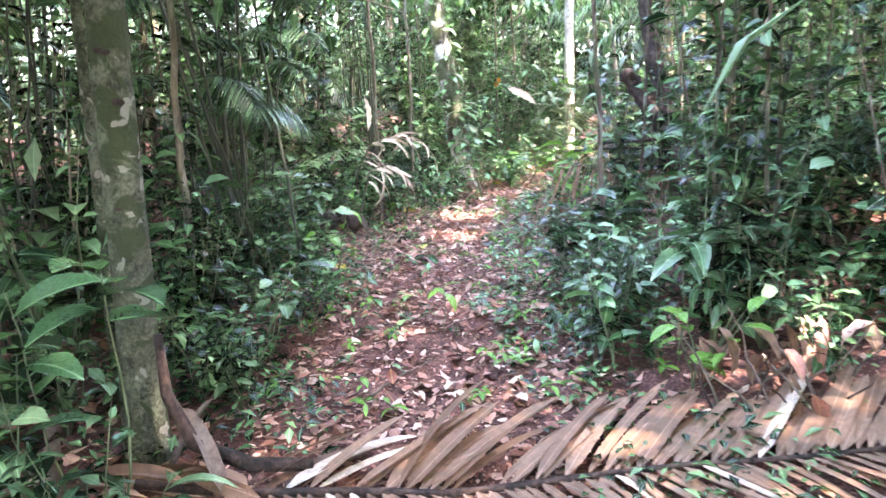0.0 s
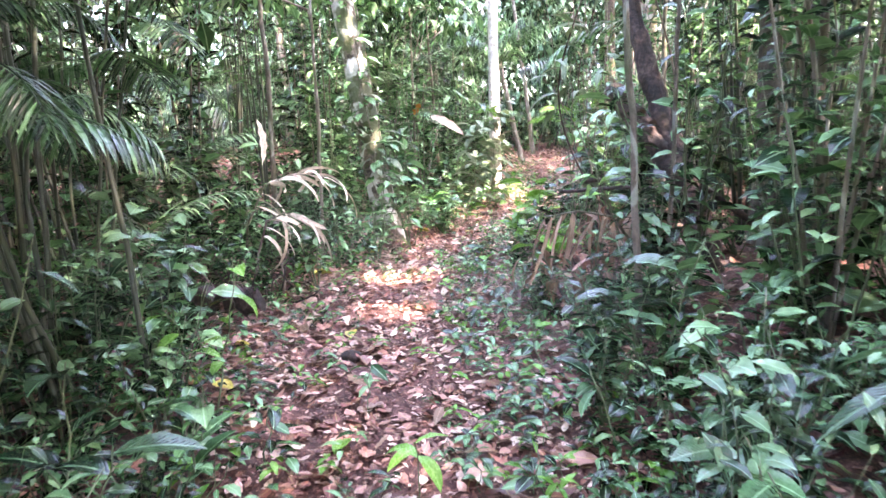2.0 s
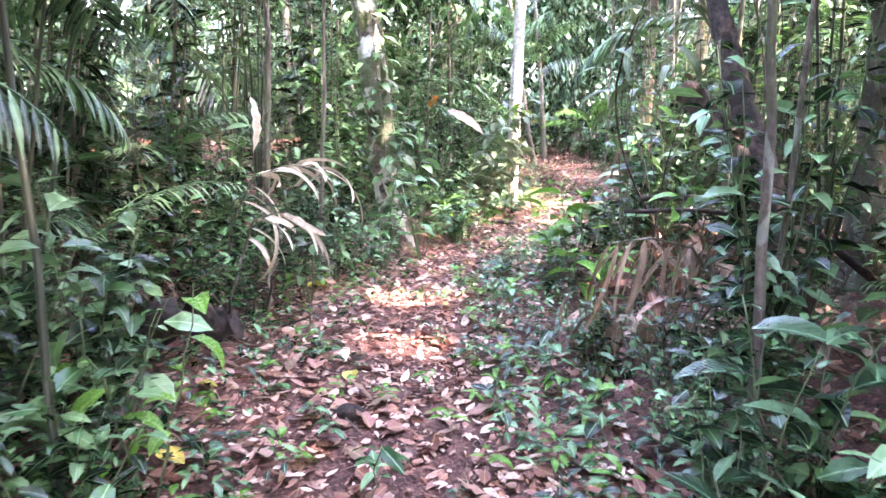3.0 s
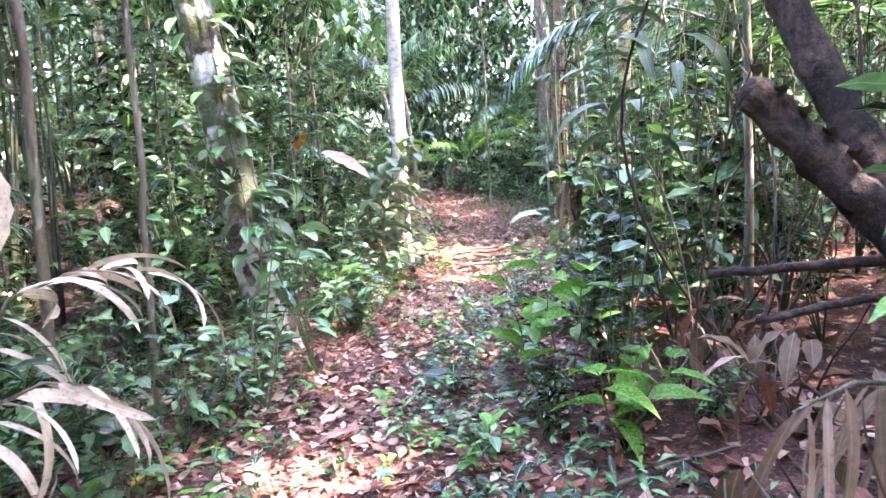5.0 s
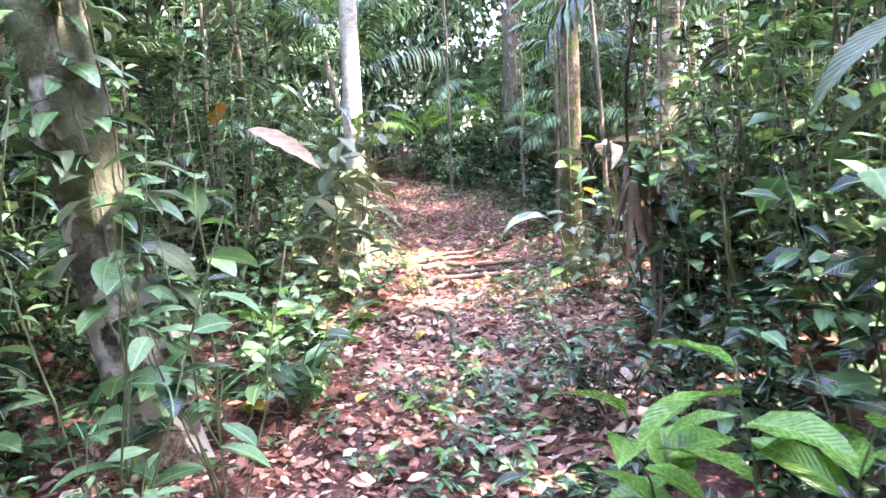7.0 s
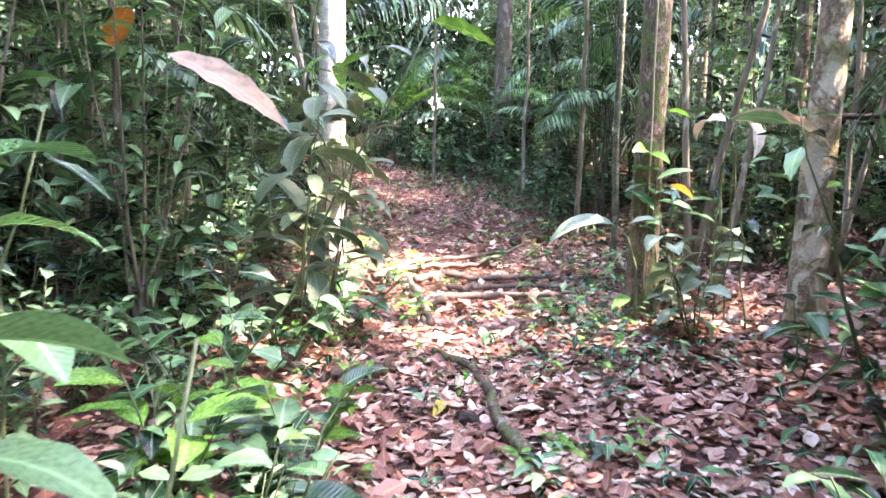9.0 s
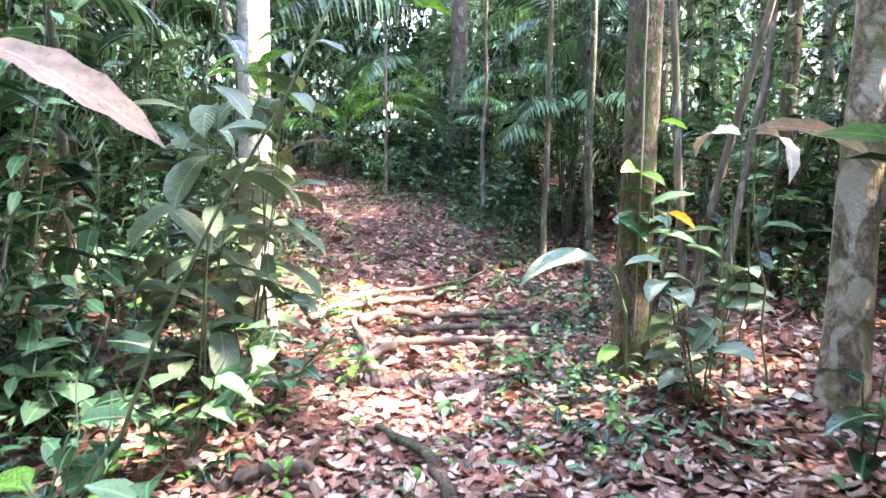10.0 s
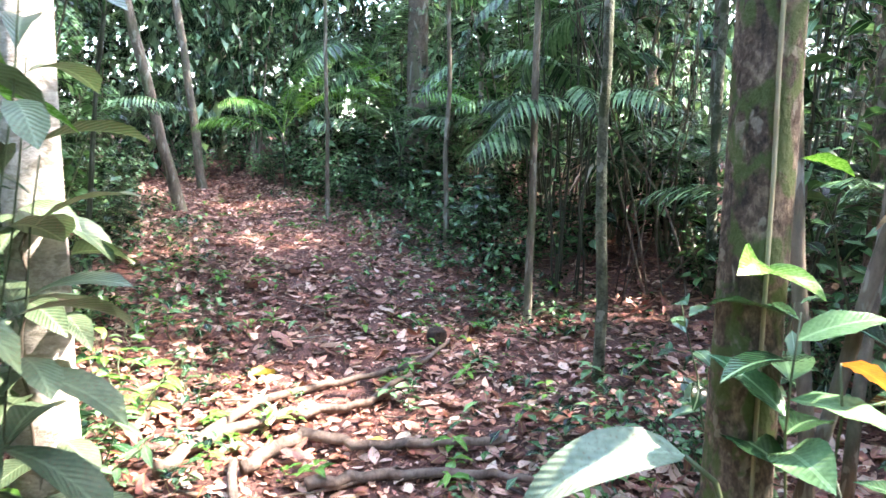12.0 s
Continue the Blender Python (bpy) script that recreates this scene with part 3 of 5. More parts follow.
HERBS = [
    make_plant("seedling", 21, BRIGHT, "bright green seedling on the forest floor", "seedling", height=0.2, leaves=7, size=(0.06, 0.14), spread=0.05, start=0.5),
    make_plant("green_seedling", 22, GREEN, "green seedling on the forest floor", "seedling", height=0.3, leaves=9, size=(0.07, 0.16), spread=0.08, start=0.4),
    make_plant("low_herb", 23, GREEN, "low green herb on the forest floor", "herb", height=0.16, leaves=16, size=(0.05, 0.1), spread=0.12, stems=3),
]
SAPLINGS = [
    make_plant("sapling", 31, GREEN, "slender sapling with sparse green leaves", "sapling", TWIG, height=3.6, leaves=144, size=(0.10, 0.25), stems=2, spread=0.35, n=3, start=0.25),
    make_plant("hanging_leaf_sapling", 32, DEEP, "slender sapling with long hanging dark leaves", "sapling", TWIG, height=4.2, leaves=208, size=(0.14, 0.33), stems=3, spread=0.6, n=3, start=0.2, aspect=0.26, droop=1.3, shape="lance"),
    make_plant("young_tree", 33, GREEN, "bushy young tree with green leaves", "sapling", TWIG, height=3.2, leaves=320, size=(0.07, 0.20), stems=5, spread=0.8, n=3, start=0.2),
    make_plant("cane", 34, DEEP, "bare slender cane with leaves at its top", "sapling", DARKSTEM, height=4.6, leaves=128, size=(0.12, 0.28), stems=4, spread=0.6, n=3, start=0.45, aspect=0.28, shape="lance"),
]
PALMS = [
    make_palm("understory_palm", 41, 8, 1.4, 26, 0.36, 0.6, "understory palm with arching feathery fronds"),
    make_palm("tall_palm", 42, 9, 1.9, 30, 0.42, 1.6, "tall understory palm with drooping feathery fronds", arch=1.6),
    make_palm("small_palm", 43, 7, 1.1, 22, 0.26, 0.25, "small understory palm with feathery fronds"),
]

HANGING = make_palm("drooping_palm", 44, 9, 2.1, 28, 0.55, 2.3, "palm with long fronds whose leaflets hang straight down", arch=1.5, hang=1.1)
# The sunlit look is in the colour: BRIGHT in place of FROND.
LIT_TONED = make_palm("feather_palm", 45, 7, 1.7, 26, 0.42, 0.9, "palm with feathery fronds coloured bright as if sunlit", BRIGHT, arch=1.3, hang=0.7)

EYES = [(METRES * q[1], METRES * q[2]) for q in ROWS]
WALKED = [(np.interp(u, range(len(EYES)), [e[0] for e in EYES]), np.interp(u, range(len(EYES)), [e[1] for e in EYES])) for u in np.arange(0, len(EYES) - 1, 0.2)]
CLEAR = [(1.1, 1.8, 0.6), (1.9, 2.5, 0.8), (3.3, 11.4, 0.9), (3.9, 11.2, 0.8), (4.6, 11.6, 0.8), (5.0, 12.3, 0.7), (1.3, 7.5, 0.55), (1.8, 8.85, 0.3), (2.5, 11.2, 0.6), (5.8, 14.4, 0.9), (6.5, 15.3, 0.8), (5.3, 13.6, 0.6), (1.5, 7.95, 0.35), (2.3, 8.2, 0.4), (1.0, 12.0, 0.4), (-0.95, 6.7, 0.5), (-1.25, 2.7, 0.7), (0.3, 2.8, 1.2), (1.5, 2.8, 0.8), (3.8, 11.6, 0.5), (2.2, 13.5, 0.6), (-1.1, 7.2, 0.55), (1.7, 6.9, 0.6), (2.4, 7.3, 0.4), (0.42, 10.05, 0.4), (2.52, 14.15, 0.35), (4, 12.6, 0.6), (4.25, 11.6, 0.3)]


def scatter(kinds, count, xr, yr, margin, scale, gap, seed, near_limit=0.9, upto=99):
    r = np.random.default_rng(seed)
    done, tries, spots = 0, 0, []
    while done < count and tries < count * 60:
        tries += 1
        x, y = r.uniform(*xr), r.uniform(*yr)
        o = off_trail(x, y)
        if o < margin or o > upto or any(math.hypot(x - a, y - b) < c for a, b, c in CLEAR) or any(math.hypot(x - a, y - b) < gap for a, b in spots):
            continue
        if y < 14 and min(math.hypot(x - a, y - b) for a, b in EYES) < near_limit:
            continue
        spots.append((x, y))
        s = r.uniform(*scale)
        kind, m = kinds[int(r.integers(len(kinds)))], pose(x, y, float(ground(x, y)), r.normal(0, 5), r.normal(0, 5), r.uniform(0, 360))
        done += 1
        if min(math.hypot(x - a, y - b) for a, b in WALKED) > min(near_limit, 0.8):
            copy_thing(kind, m @ Matrix.Scale(s, 4))


scatter(LOW, 300, (-6, 9), (1.0, 23), 0.22, (0.4, 0.8), 0.2, 1, 0.85, upto=1.2)
scatter(SHRUBS, 330, (-7, 10), (1.0, 24), 0.75, (0.6, 1.15), 0.28, 2, 1.35, upto=3.5)
scatter(HERBS, 200, (-5, 8), (1.5, 20), -0.3, (0.6, 1.1), 0.12, 3, 0.4, upto=0.8)
scatter(SAPLINGS, 210, (-8, 12), (2, 26), 1.15, (0.7, 1.2), 0.45, 4, 2.2, upto=5)
scatter(PALMS, 80, (-9, 14), (3, 28), 1.0, (0.8, 1.3), 0.9, 5, 1.8)

scatter(HERBS, 110, (-1.5, 6), (3.5, 17), -1.0, (0.4, 0.8), 0.15, 6, 0.3, upto=-0.15)


def herb_carpet():
    """Low small leaves along both edges of the footpath."""
    r = np.random.default_rng(91)
    n = 14000
    y = r.uniform(2, 22, n)
    o = np.interp(y, WIDE_Y, WIDE) + r.normal(0.35, 0.4, n)
    x = trail(y) + np.where(r.random(n) < 0.5, -1, 1) * o
    keep = (np.sin(2.1 * x + 1.3 * y) * np.sin(1.7 * y - 0.9 * x) > -0.25) & (o > 0.45)
    x, y = x[keep], y[keep]
    n = len(x)
    P = np.stack([x, y, ground(x, y) + r.uniform(0.01, 0.16, n)], 1)
    a = r.uniform(0, 6.283, n)
    L = r.uniform(0.04, 0.11, n)
    arr = leaf_arrays(P, np.stack([np.cos(a), np.sin(a), r.normal(0.2, 0.35, n)], 1), L, L * r.uniform(0.35, 0.55, n), droop=0.7, n=2)
    tagged(new("ground_herbs", mesh_from("ground_herbs", arr[0], arr[1], GREEN, arr[2])), "low green herbs carpeting the edges of the footpath", "herbs", kind="stuff")


herb_carpet()


def seedlings(name, count, seed, span, material, label):
    """Countless small upright seedlings of a few leaves each, thickest along the edges of the footpath."""
    r = np.random.default_rng(seed)
    y = r.uniform(3.5, 21, count)
    side = np.where(r.random(count) < 0.5, -1, 1)
    x = trail(y) + side * np.interp(y, WIDE_Y, WIDE) * np.clip(r.normal(*span, count), 0.1, 2.2)
    P, D, L = [], [], []
    for a, b in zip(x, y):
        h, turn, k = r.uniform(0.04, 0.17), r.uniform(0, 6.283), int(r.integers(4, 8))
        for i in range(k):
            g = turn + i * 2.4
            e = r.normal(0.2, 0.3)
            P.append((a, b, float(ground(a, b)) + h * (0.5 + 0.5 * (i + 1) / k)))
            D.append((math.cos(g) * math.cos(e), math.sin(g) * math.cos(e), math.sin(e)))
            L.append(r.uniform(0.05, 0.12))
    L = np.array(L)
    blades = leaf_arrays(P, D, L, L * r.uniform(0.3, 0.5, len(L)), droop=0.8, n=3)
    tagged(new(name, mesh_from(name, blades[0], blades[1], material, blades[2])), label, "herbs", kind="stuff")


seedlings("small_seedlings", 420, 92, (1.0, 0.4), GREEN, "small green seedlings in the leaf litter of the footpath")
seedlings("fresh_seedlings", 240, 93, (0.85, 0.4), BRIGHT, "small fresh green seedlings in the leaf litter of the footpath")


# thick growth beside the trees
def plant_at(kind, x, y, s, turn):
    copy_thing(kind, pose(x, y, float(ground(x, y)), 0, 0, turn) @ Matrix.Scale(s, 4))


for i, (k, x, y, s) in enumerate(((1, 1.75, 3.7, 0.95), (4, 2.1, 4.2, 0.9), (2, 1.35, 4.5, 1.1), (4, 1.9, 5.0, 0.95), (1, 2.4, 5.6, 1.2), (2, 1.5, 6.0, 1.0), (1, 2.6, 4.8, 1.2), (2, 1.9, 3.2, 1.0), (4, 2.7, 3.8, 1.1),
                                  (4, -2.0, 2.1, 0.9), (1, -2.3, 2.8, 1.0), (2, -1.75, 1.65, 0.9), (0, -1.95, 2.6, 0.9), (2, -1.25, 3.7, 1.1), (1, -1.6, 4.4, 1.0), (4, -2.0, 5.0, 1.0), (2, -1.15, 5.3, 0.9), (1, -1.3, 6.1, 0.9), (2, -1.0, 4.6, 0.8), (4, -2.0, 3.4, 1.0),
                                  (4, -0.4, 10.4, 1.0), (2, 0.1, 9.4, 1.0), (0, 0.9, 11.4, 0.6), (1, 0.3, 11.3, 1.1), (0, 1.35, 13.1, 0.8), (2, 1.05, 11.0, 0.8), (2, 1.2, 12.5, 0.7), (4, -0.2, 11.8, 1.1), (2, -0.3, 9.1, 1.0), (1, -0.5, 8.2, 0.8),
                                  (4, 2.5, 9.3, 1.0), (2, 2.2, 9.9, 0.9), (1, 2.9, 9.9, 1.1), (4, 3.2, 10.6, 1.0), (1, 2.5, 8.4, 0.9), (2, 2.1, 8.8, 0.8), (4, 3.6, 9.8, 1.1), (1, 4.0, 23.6, 0.9), (0, 5.2, 24.4, 1.0), (2, 6.0, 24.0, 1.1), (1, 6.8, 24.6, 1.0), (0, 7.6, 23.8, 1.0), (4, 4.6, 25.2, 1.0), (4, 6.3, 25.6, 1.1), (2, 5.0, 23.7, 0.9), (2, 7.0, 23.2, 0.9), (1, 8.2, 22.6, 1.0),
                                  (4, 5.8, 12.9, 1.1), (4, 6.5, 12.4, 1.2), (4, 5.7, 11.5, 1.0), (2, 5.3, 12.3, 0.7), (4, 1.8, 6.35, 1.0), (4, 2.1, 6.6, 1.15), (1, 1.6, 6.1, 0.9))):
    plant_at(SHRUBS[k], x, y, s, 77 * i)
for i, (k, x, y, s) in enumerate(((2, 2.9, 9.2, 0.8), (2, 3.3, 10.0, 0.85), (0, 2.7, 10.1, 0.75), (2, 3.4, 8.8, 0.9), (2, 0.3, 12.3, 0.85), (2, 1.1, 13.2, 0.8), (0, -0.5, 11.0, 0.9), (2, 2.6, 6.2, 0.8), (2, 3.0, 5.2, 0.85),
                                  (0, 2.5, 4.5, 0.8), (2, -2.1, 8.0, 0.9), (2, 5.0, 11.2, 0.8), (0, 5.4, 13.2, 0.8), (3, -1.9, 6.0, 0.8))):
    plant_at(SAPLINGS[k], x, y, s, 50 * i)
for i, (k, x, y, s) in enumerate(((1, 8.2, 22.0, 1.2), (1, 9.4, 23.0, 1.3), (0, 7.4, 19.6, 1.2), (1, 9.5, 19.0, 1.2), (0, 8.2, 17.4, 1.2), (1, 10.6, 20.6, 1.3), (0, 3.6, 20.2, 1.1), (1, 2.9, 22.0, 1.3), (0, -1.9, 9.2, 1.0), (1, -2.6, 10.0, 1.2), (0, 7.9, 15.4, 1.1), (0, 6.6, 13.6, 1.0))):
    plant_at(PALMS[k], x, y, s, 63 * i)


# ---- the woods beyond ----
def thicket(name, count, inner, outer, top, size, seed, label):
    """Leafy masses round the place, from the ground up, in uneven clumps."""
    r = np.random.default_rng(seed)
    m = count // 45
    a, d = r.uniform(0, 6.283, m), r.uniform(inner, outer, m)
    c = np.stack([3 + d * np.cos(a), 12 + d * np.sin(a), r.uniform(0, 1, m) ** 1.2 * top], 1)
    c = c[off_trail(c[:, 0], c[:, 1]) > 1.6]
    c[:, 2] += ground(c[:, 0], c[:, 1]) + 0.2
    P = np.repeat(c, 45, 0)
    n = len(P)
    P = P + r.normal(0, 1, (n, 3)) * np.array([0.65, 0.65, 0.55])
    g = r.uniform(0, 6.283, n)
    D = np.stack([np.cos(g), np.sin(g), r.normal(-0.5, 0.4, n)], 1)
    L = r.uniform(*size, n)
    ok = ~in_gap(P)
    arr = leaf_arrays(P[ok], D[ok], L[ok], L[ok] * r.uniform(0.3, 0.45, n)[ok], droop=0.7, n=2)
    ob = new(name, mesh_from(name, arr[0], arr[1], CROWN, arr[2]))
    tagged(ob, label, "forest", kind="stuff")


def end_thicket():
    """The leafy wall where the path is lost among the trees."""
    r = np.random.default_rng(80)
    m = 700
    c = np.stack([r.uniform(-4, 17, m), r.uniform(24.5, 33, m), r.uniform(0, 1, m) * 9], 1)
    c[:, 2] += ground(c[:, 0], c[:, 1]) + 0.2
    P = np.repeat(c, 50, 0)
    n = len(P)
    P = P + r.normal(0, 1, (n, 3)) * np.array([0.7, 0.6, 0.55])
    g = r.uniform(0, 6.283, n)
    L = r.uniform(0.22, 0.42, n)
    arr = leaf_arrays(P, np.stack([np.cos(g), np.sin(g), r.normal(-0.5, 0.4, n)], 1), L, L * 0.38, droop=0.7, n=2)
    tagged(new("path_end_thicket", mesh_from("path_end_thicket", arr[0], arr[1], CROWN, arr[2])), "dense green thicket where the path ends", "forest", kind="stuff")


end_thicket()


def shading_roof():
    """A leafy roof added to hold light off the undergrowth on the shaded side of the footpath and, out of view, behind
    its start.
    """
    r = np.random.default_rng(83)
    m = 620
    y = np.concatenate([r.uniform(-1, 8.5, 280), r.uniform(8.5, 16.5, 260), r.uniform(4.0, 7.0, 80)])
    o = np.concatenate([0.85 + 4.5 * r.random(280) ** 1.3, 1.6 + 4 * r.random(260), 2.2 + 2.8 * r.random(80)])
    side = np.where(np.arange(m) < 540, -1, 1)
    c = np.stack([trail(y) + side * o, y, 2.45 + np.minimum(o, 4) * 0.2 + 1.8 * r.random(m) + 0.6 * (side > 0)], 1)
    # unseen clumps behind the start that keep the sun off the first metres
    back = np.stack([r.uniform(-1.6, 3.2, 130), r.uniform(-4.5, 0.2, 130), r.uniform(3.2, 5.6, 130)], 1)
    c = np.concatenate([c, back])
    c[:, 2] += ground(c[:, 0], c[:, 1])
    P = np.repeat(c, 40, 0)
    n = len(P)
    P = P + r.normal(0, 1, (n, 3)) * np.array([0.4, 0.4, 0.25])
    g = r.uniform(0, 6.283, n)
    D = np.stack([np.cos(g), np.sin(g), r.normal(-0.3, 0.35, n)], 1)
    L = r.uniform(0.14, 0.32, n)
    ok = ~in_gap(P) & ((off_trail(P[:, 0], P[:, 1]) > -0.1) | (P[:, 1] < 0.8))
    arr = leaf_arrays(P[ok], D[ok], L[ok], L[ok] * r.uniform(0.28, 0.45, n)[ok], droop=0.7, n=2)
    tagged(new("understory_leaves", mesh_from("understory_leaves", arr[0], arr[1], GREEN, arr[2])), "leafy roof added to shade the undergrowth and the start of the path", "forest", kind="stuff")


shading_roof()
thicket("thicket", 50000, 10, 18, 10, (0.22, 0.42), 77, "dense green thicket of leaves among the trees")
thicket("far_woods", 54000, 18, 31, 14, (0.54, 1.0), 78, "dense green foliage of the forest farther off")
thicket("distant_woods", 34000, 30, 44, 24, (1.5, 2.5), 79, "distant green crowns of the forest")
# seedlings that stand in the leaf litter of the footpath
for i, (k, x, y, s) in enumerate(((0, 0.49, 8.27, 0.6), (1, 0.05, 9.8, 0.7), (2, 1.13, 9.44, 1.0), (1, 1.4, 9.0, 0.6), (2, 0.31, 8.39, 0.9), (0, 0.72, 8.84, 0.5), (2, 0.99, 8.48, 1.0), (2, 0.12, 8.78, 0.9),
                                  (1, 3.53, 16.94, 1.1), (2, 3.57, 16.11, 1.2), (1, 3.91, 16.25, 0.7), (2, 3.41, 15.18, 1.1), (0, 3.53, 14.77, 0.7), (1, 4.36, 15.46, 0.5), (0, 5.33, 16.95, 0.8), (0, 5.72, 18.78, 0.9), (2, 4.98, 14.85, 0.8), (1, 3.2, 16.4, 1.2), (1, 3.3, 16.8, 1.3), (0, 3.0, 15.8, 1.1))):
    plant_at(HERBS[k], x, y, s, 61 * i)
sprinkle = np.random.default_rng(58)
for i in range(130):
    y = sprinkle.uniform(4.5, 20)
    x = float(trail(y)) + sprinkle.choice([-1, 1]) * float(np.interp(y, WIDE_Y, WIDE)) * sprinkle.uniform(0.25, 1.0)
    plant_at(HERBS[sprinkle.integers(0, 3)], x, y, sprinkle.uniform(0.3, 0.75), sprinkle.uniform(0, 360))

for x, y, s, turn in ((3.1, 16.9, 1.0, 20), (8.9, 17.0, 1.0, 140), (2.6, 19.0, 1.1, 250), (6.6, 11.9, 1.0, 80)):
    plant_at(HANGING, x, y, s, turn)
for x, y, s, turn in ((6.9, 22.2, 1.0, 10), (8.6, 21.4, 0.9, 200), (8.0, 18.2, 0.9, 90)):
    plant_at(LIT_TONED, x, y, s, turn)

for kind in (*SHRUBS, *HERBS, *SAPLINGS, *PALMS, HANGING, LIT_TONED):
    for o in (*kind.children_recursive, kind):
        bpy.data.objects.remove(o)



# ---- single plants beside the footpath, leaf by leaf ----
LEAVES = {}


def leaf_mesh(material, shape, aspect, droop, variant, n=6):
    key = (material.name, shape, aspect, droop, variant)
    if key not in LEAVES:
        r = np.random.default_rng(variant + 3)
        V, F, T = leaf_arrays([(0, 0, 0)], [(1, 0, 0)], 1.0, aspect * r.uniform(0.9, 1.1), droop=droop * r.uniform(0.6, 1.4), fold=r.uniform(0.1, 0.35), n=n, shape=shape, wave=r.uniform(0.0, 0.12))
        LEAVES[key] = mesh_from("leaf", V, F, material, T)
    return LEAVES[key]


def aim(p, d, roll=0.0, s=1.0):
    """A pose at p with +x along d and +z as near up as can be."""
    d = Vector(d).normalized()
    side = Vector((0, 0, 1)).cross(d)
    side = side.normalized() if side.length > 1e-3 else Vector((0, 1, 0))
    m = Matrix((d, side, d.cross(side))).transposed().to_4x4()
    return Matrix.Translation(p) @ m @ Matrix.Rotation(roll, 4, "X") @ Matrix.Scale(s, 4)


def leafy_plant(name, x, y, height, leaves, size, label, material=GREEN, seed=0, shape="ovate", aspect=0.42, droop=0.7, stems=1, spread=0.15, start=0.3, lean=(0, 0), stemmat=STEM, category="plant", thick=0.006, group=""):
    r = np.random.default_rng(seed)
    t = thing(name, pose(x, y, float(ground(x, y))), label, category, group)
    lines = []
    for s in range(stems):
        a = r.uniform(0, 6.283)
        top = np.array([lean[0] + np.cos(a) * spread, lean[1] + np.sin(a) * spread, height * r.uniform(0.75, 1.0) if s else height])
        lines.append(bend((0, 0, -0.05), top, 8, 0, 0.01, seed * 10 + s))
        part("stem", tube_arrays(lines[-1], np.linspace(thick, 0.0025, 8), 6), stemmat, t)
    for i in range(leaves):
        line = lines[i % stems]
        u = start + (1 - start) * (i // stems + 0.6) / max(1, math.ceil(leaves / stems))
        f = min(u * 7, 6.99); j = int(f)
        base = line[j] + (line[j + 1] - line[j]) * (f - j)
        ang, e = i * 2.4 + r.normal(0, 0.35) + seed, r.normal(0.3, 0.25)
        d = (math.cos(ang) * math.cos(e), math.sin(ang) * math.cos(e), math.sin(e))
        lf = part("leaf", leaf_mesh(material, shape, aspect, droop, i % 4), material, t)
        lf.matrix_local = aim(Vector(base), d, r.normal(0, 0.25), r.uniform(*size))
    return t


# by the first bend
leafy_plant("large_leaved_plant", -1.45, 2.35, 0.95, 7, (0.24, 0.34), "young plant with large soft green leaves", GREEN, 1, aspect=0.5, spread=0.1, start=0.6)
leafy_plant("large_leaved_plant", -1.55, 2.2, 0.75, 8, (0.24, 0.36), "young plant with large deep green leaves", DEEP, 2, aspect=0.45, spread=0.15, start=0.4)
leafy_plant("fern_like_plant", -1.2, 2.2, 0.3, 26, (0.2, 0.34), "low plant with dark narrow arching leaves", DEEP, 67, shape="lance", aspect=0.18, droop=1.1, stems=3, spread=0.2, start=0.2)
leafy_plant("trail_seedling", -0.06, 4.7, 0.34, 5, (0.14, 0.19), "lone seedling with drooping leaves standing in the path", BRIGHT, 3, droop=1.0, aspect=0.36, spread=0.03, start=0.75, category="seedling", thick=0.003)
leafy_plant("trail_seedling", -0.2, 5.6, 0.28, 4, (0.1, 0.15), "lone seedling with drooping leaves standing in the path", GREEN, 4, droop=0.9, aspect=0.36, spread=0.03, start=0.7, category="seedling", thick=0.003)
leafy_plant("strap_leaved_plant", 1.3, 3.75, 0.75, 8, (0.38, 0.5), "plant with long glossy strap leaves", DEEP, 5, shape="lance", aspect=0.24, droop=1.0, spread=0.04, start=0.8)
leafy_plant("glossy_plant", 0.95, 3.75, 0.6, 14, (0.14, 0.22), "bright glossy seedling with rounded leaves", GREEN, 6, stems=3, spread=0.2)
leafy_plant("glossy_plant", 1.25, 3.35, 0.5, 14, (0.13, 0.2), "bright glossy seedling with rounded leaves", BRIGHT, 7, stems=3, spread=0.25)
leafy_plant("glossy_plant", 0.85, 4.8, 0.45, 12, (0.12, 0.2), "deep green plant with shining leaves", DEEP, 8, stems=2, spread=0.2)
leafy_plant("palmate_plant", 1.15, 5.2, 0.85, 11, (0.2, 0.32), "plant with broad wet shining leaves", DEEP, 9, aspect=0.42, stems=2, spread=0.25, start=0.4)
leafy_plant("palmate_plant", 1.0, 4.25, 0.42, 10, (0.18, 0.27), "plant with broad wet shining leaves", DEEP, 10, aspect=0.45, stems=2, spread=0.15, start=0.4)
leafy_plant("yellowing_plant", -0.95, 5.6, 0.75, 9, (0.14, 0.24), "thin plant with some yellow-green leaves", BRIGHT, 11, stems=2, spread=0.2, droop=1.2)
leafy_plant("glossy_plant", -1.2, 4.3, 0.8, 12, (0.16, 0.28), "deep green plant with shining leaves", DEEP, 12, stems=2, spread=0.25)
leafy_plant("glossy_plant", -0.95, 4.9, 0.5, 12, (0.14, 0.22), "bright green plant with soft leaves", GREEN, 13, stems=3, spread=0.2)

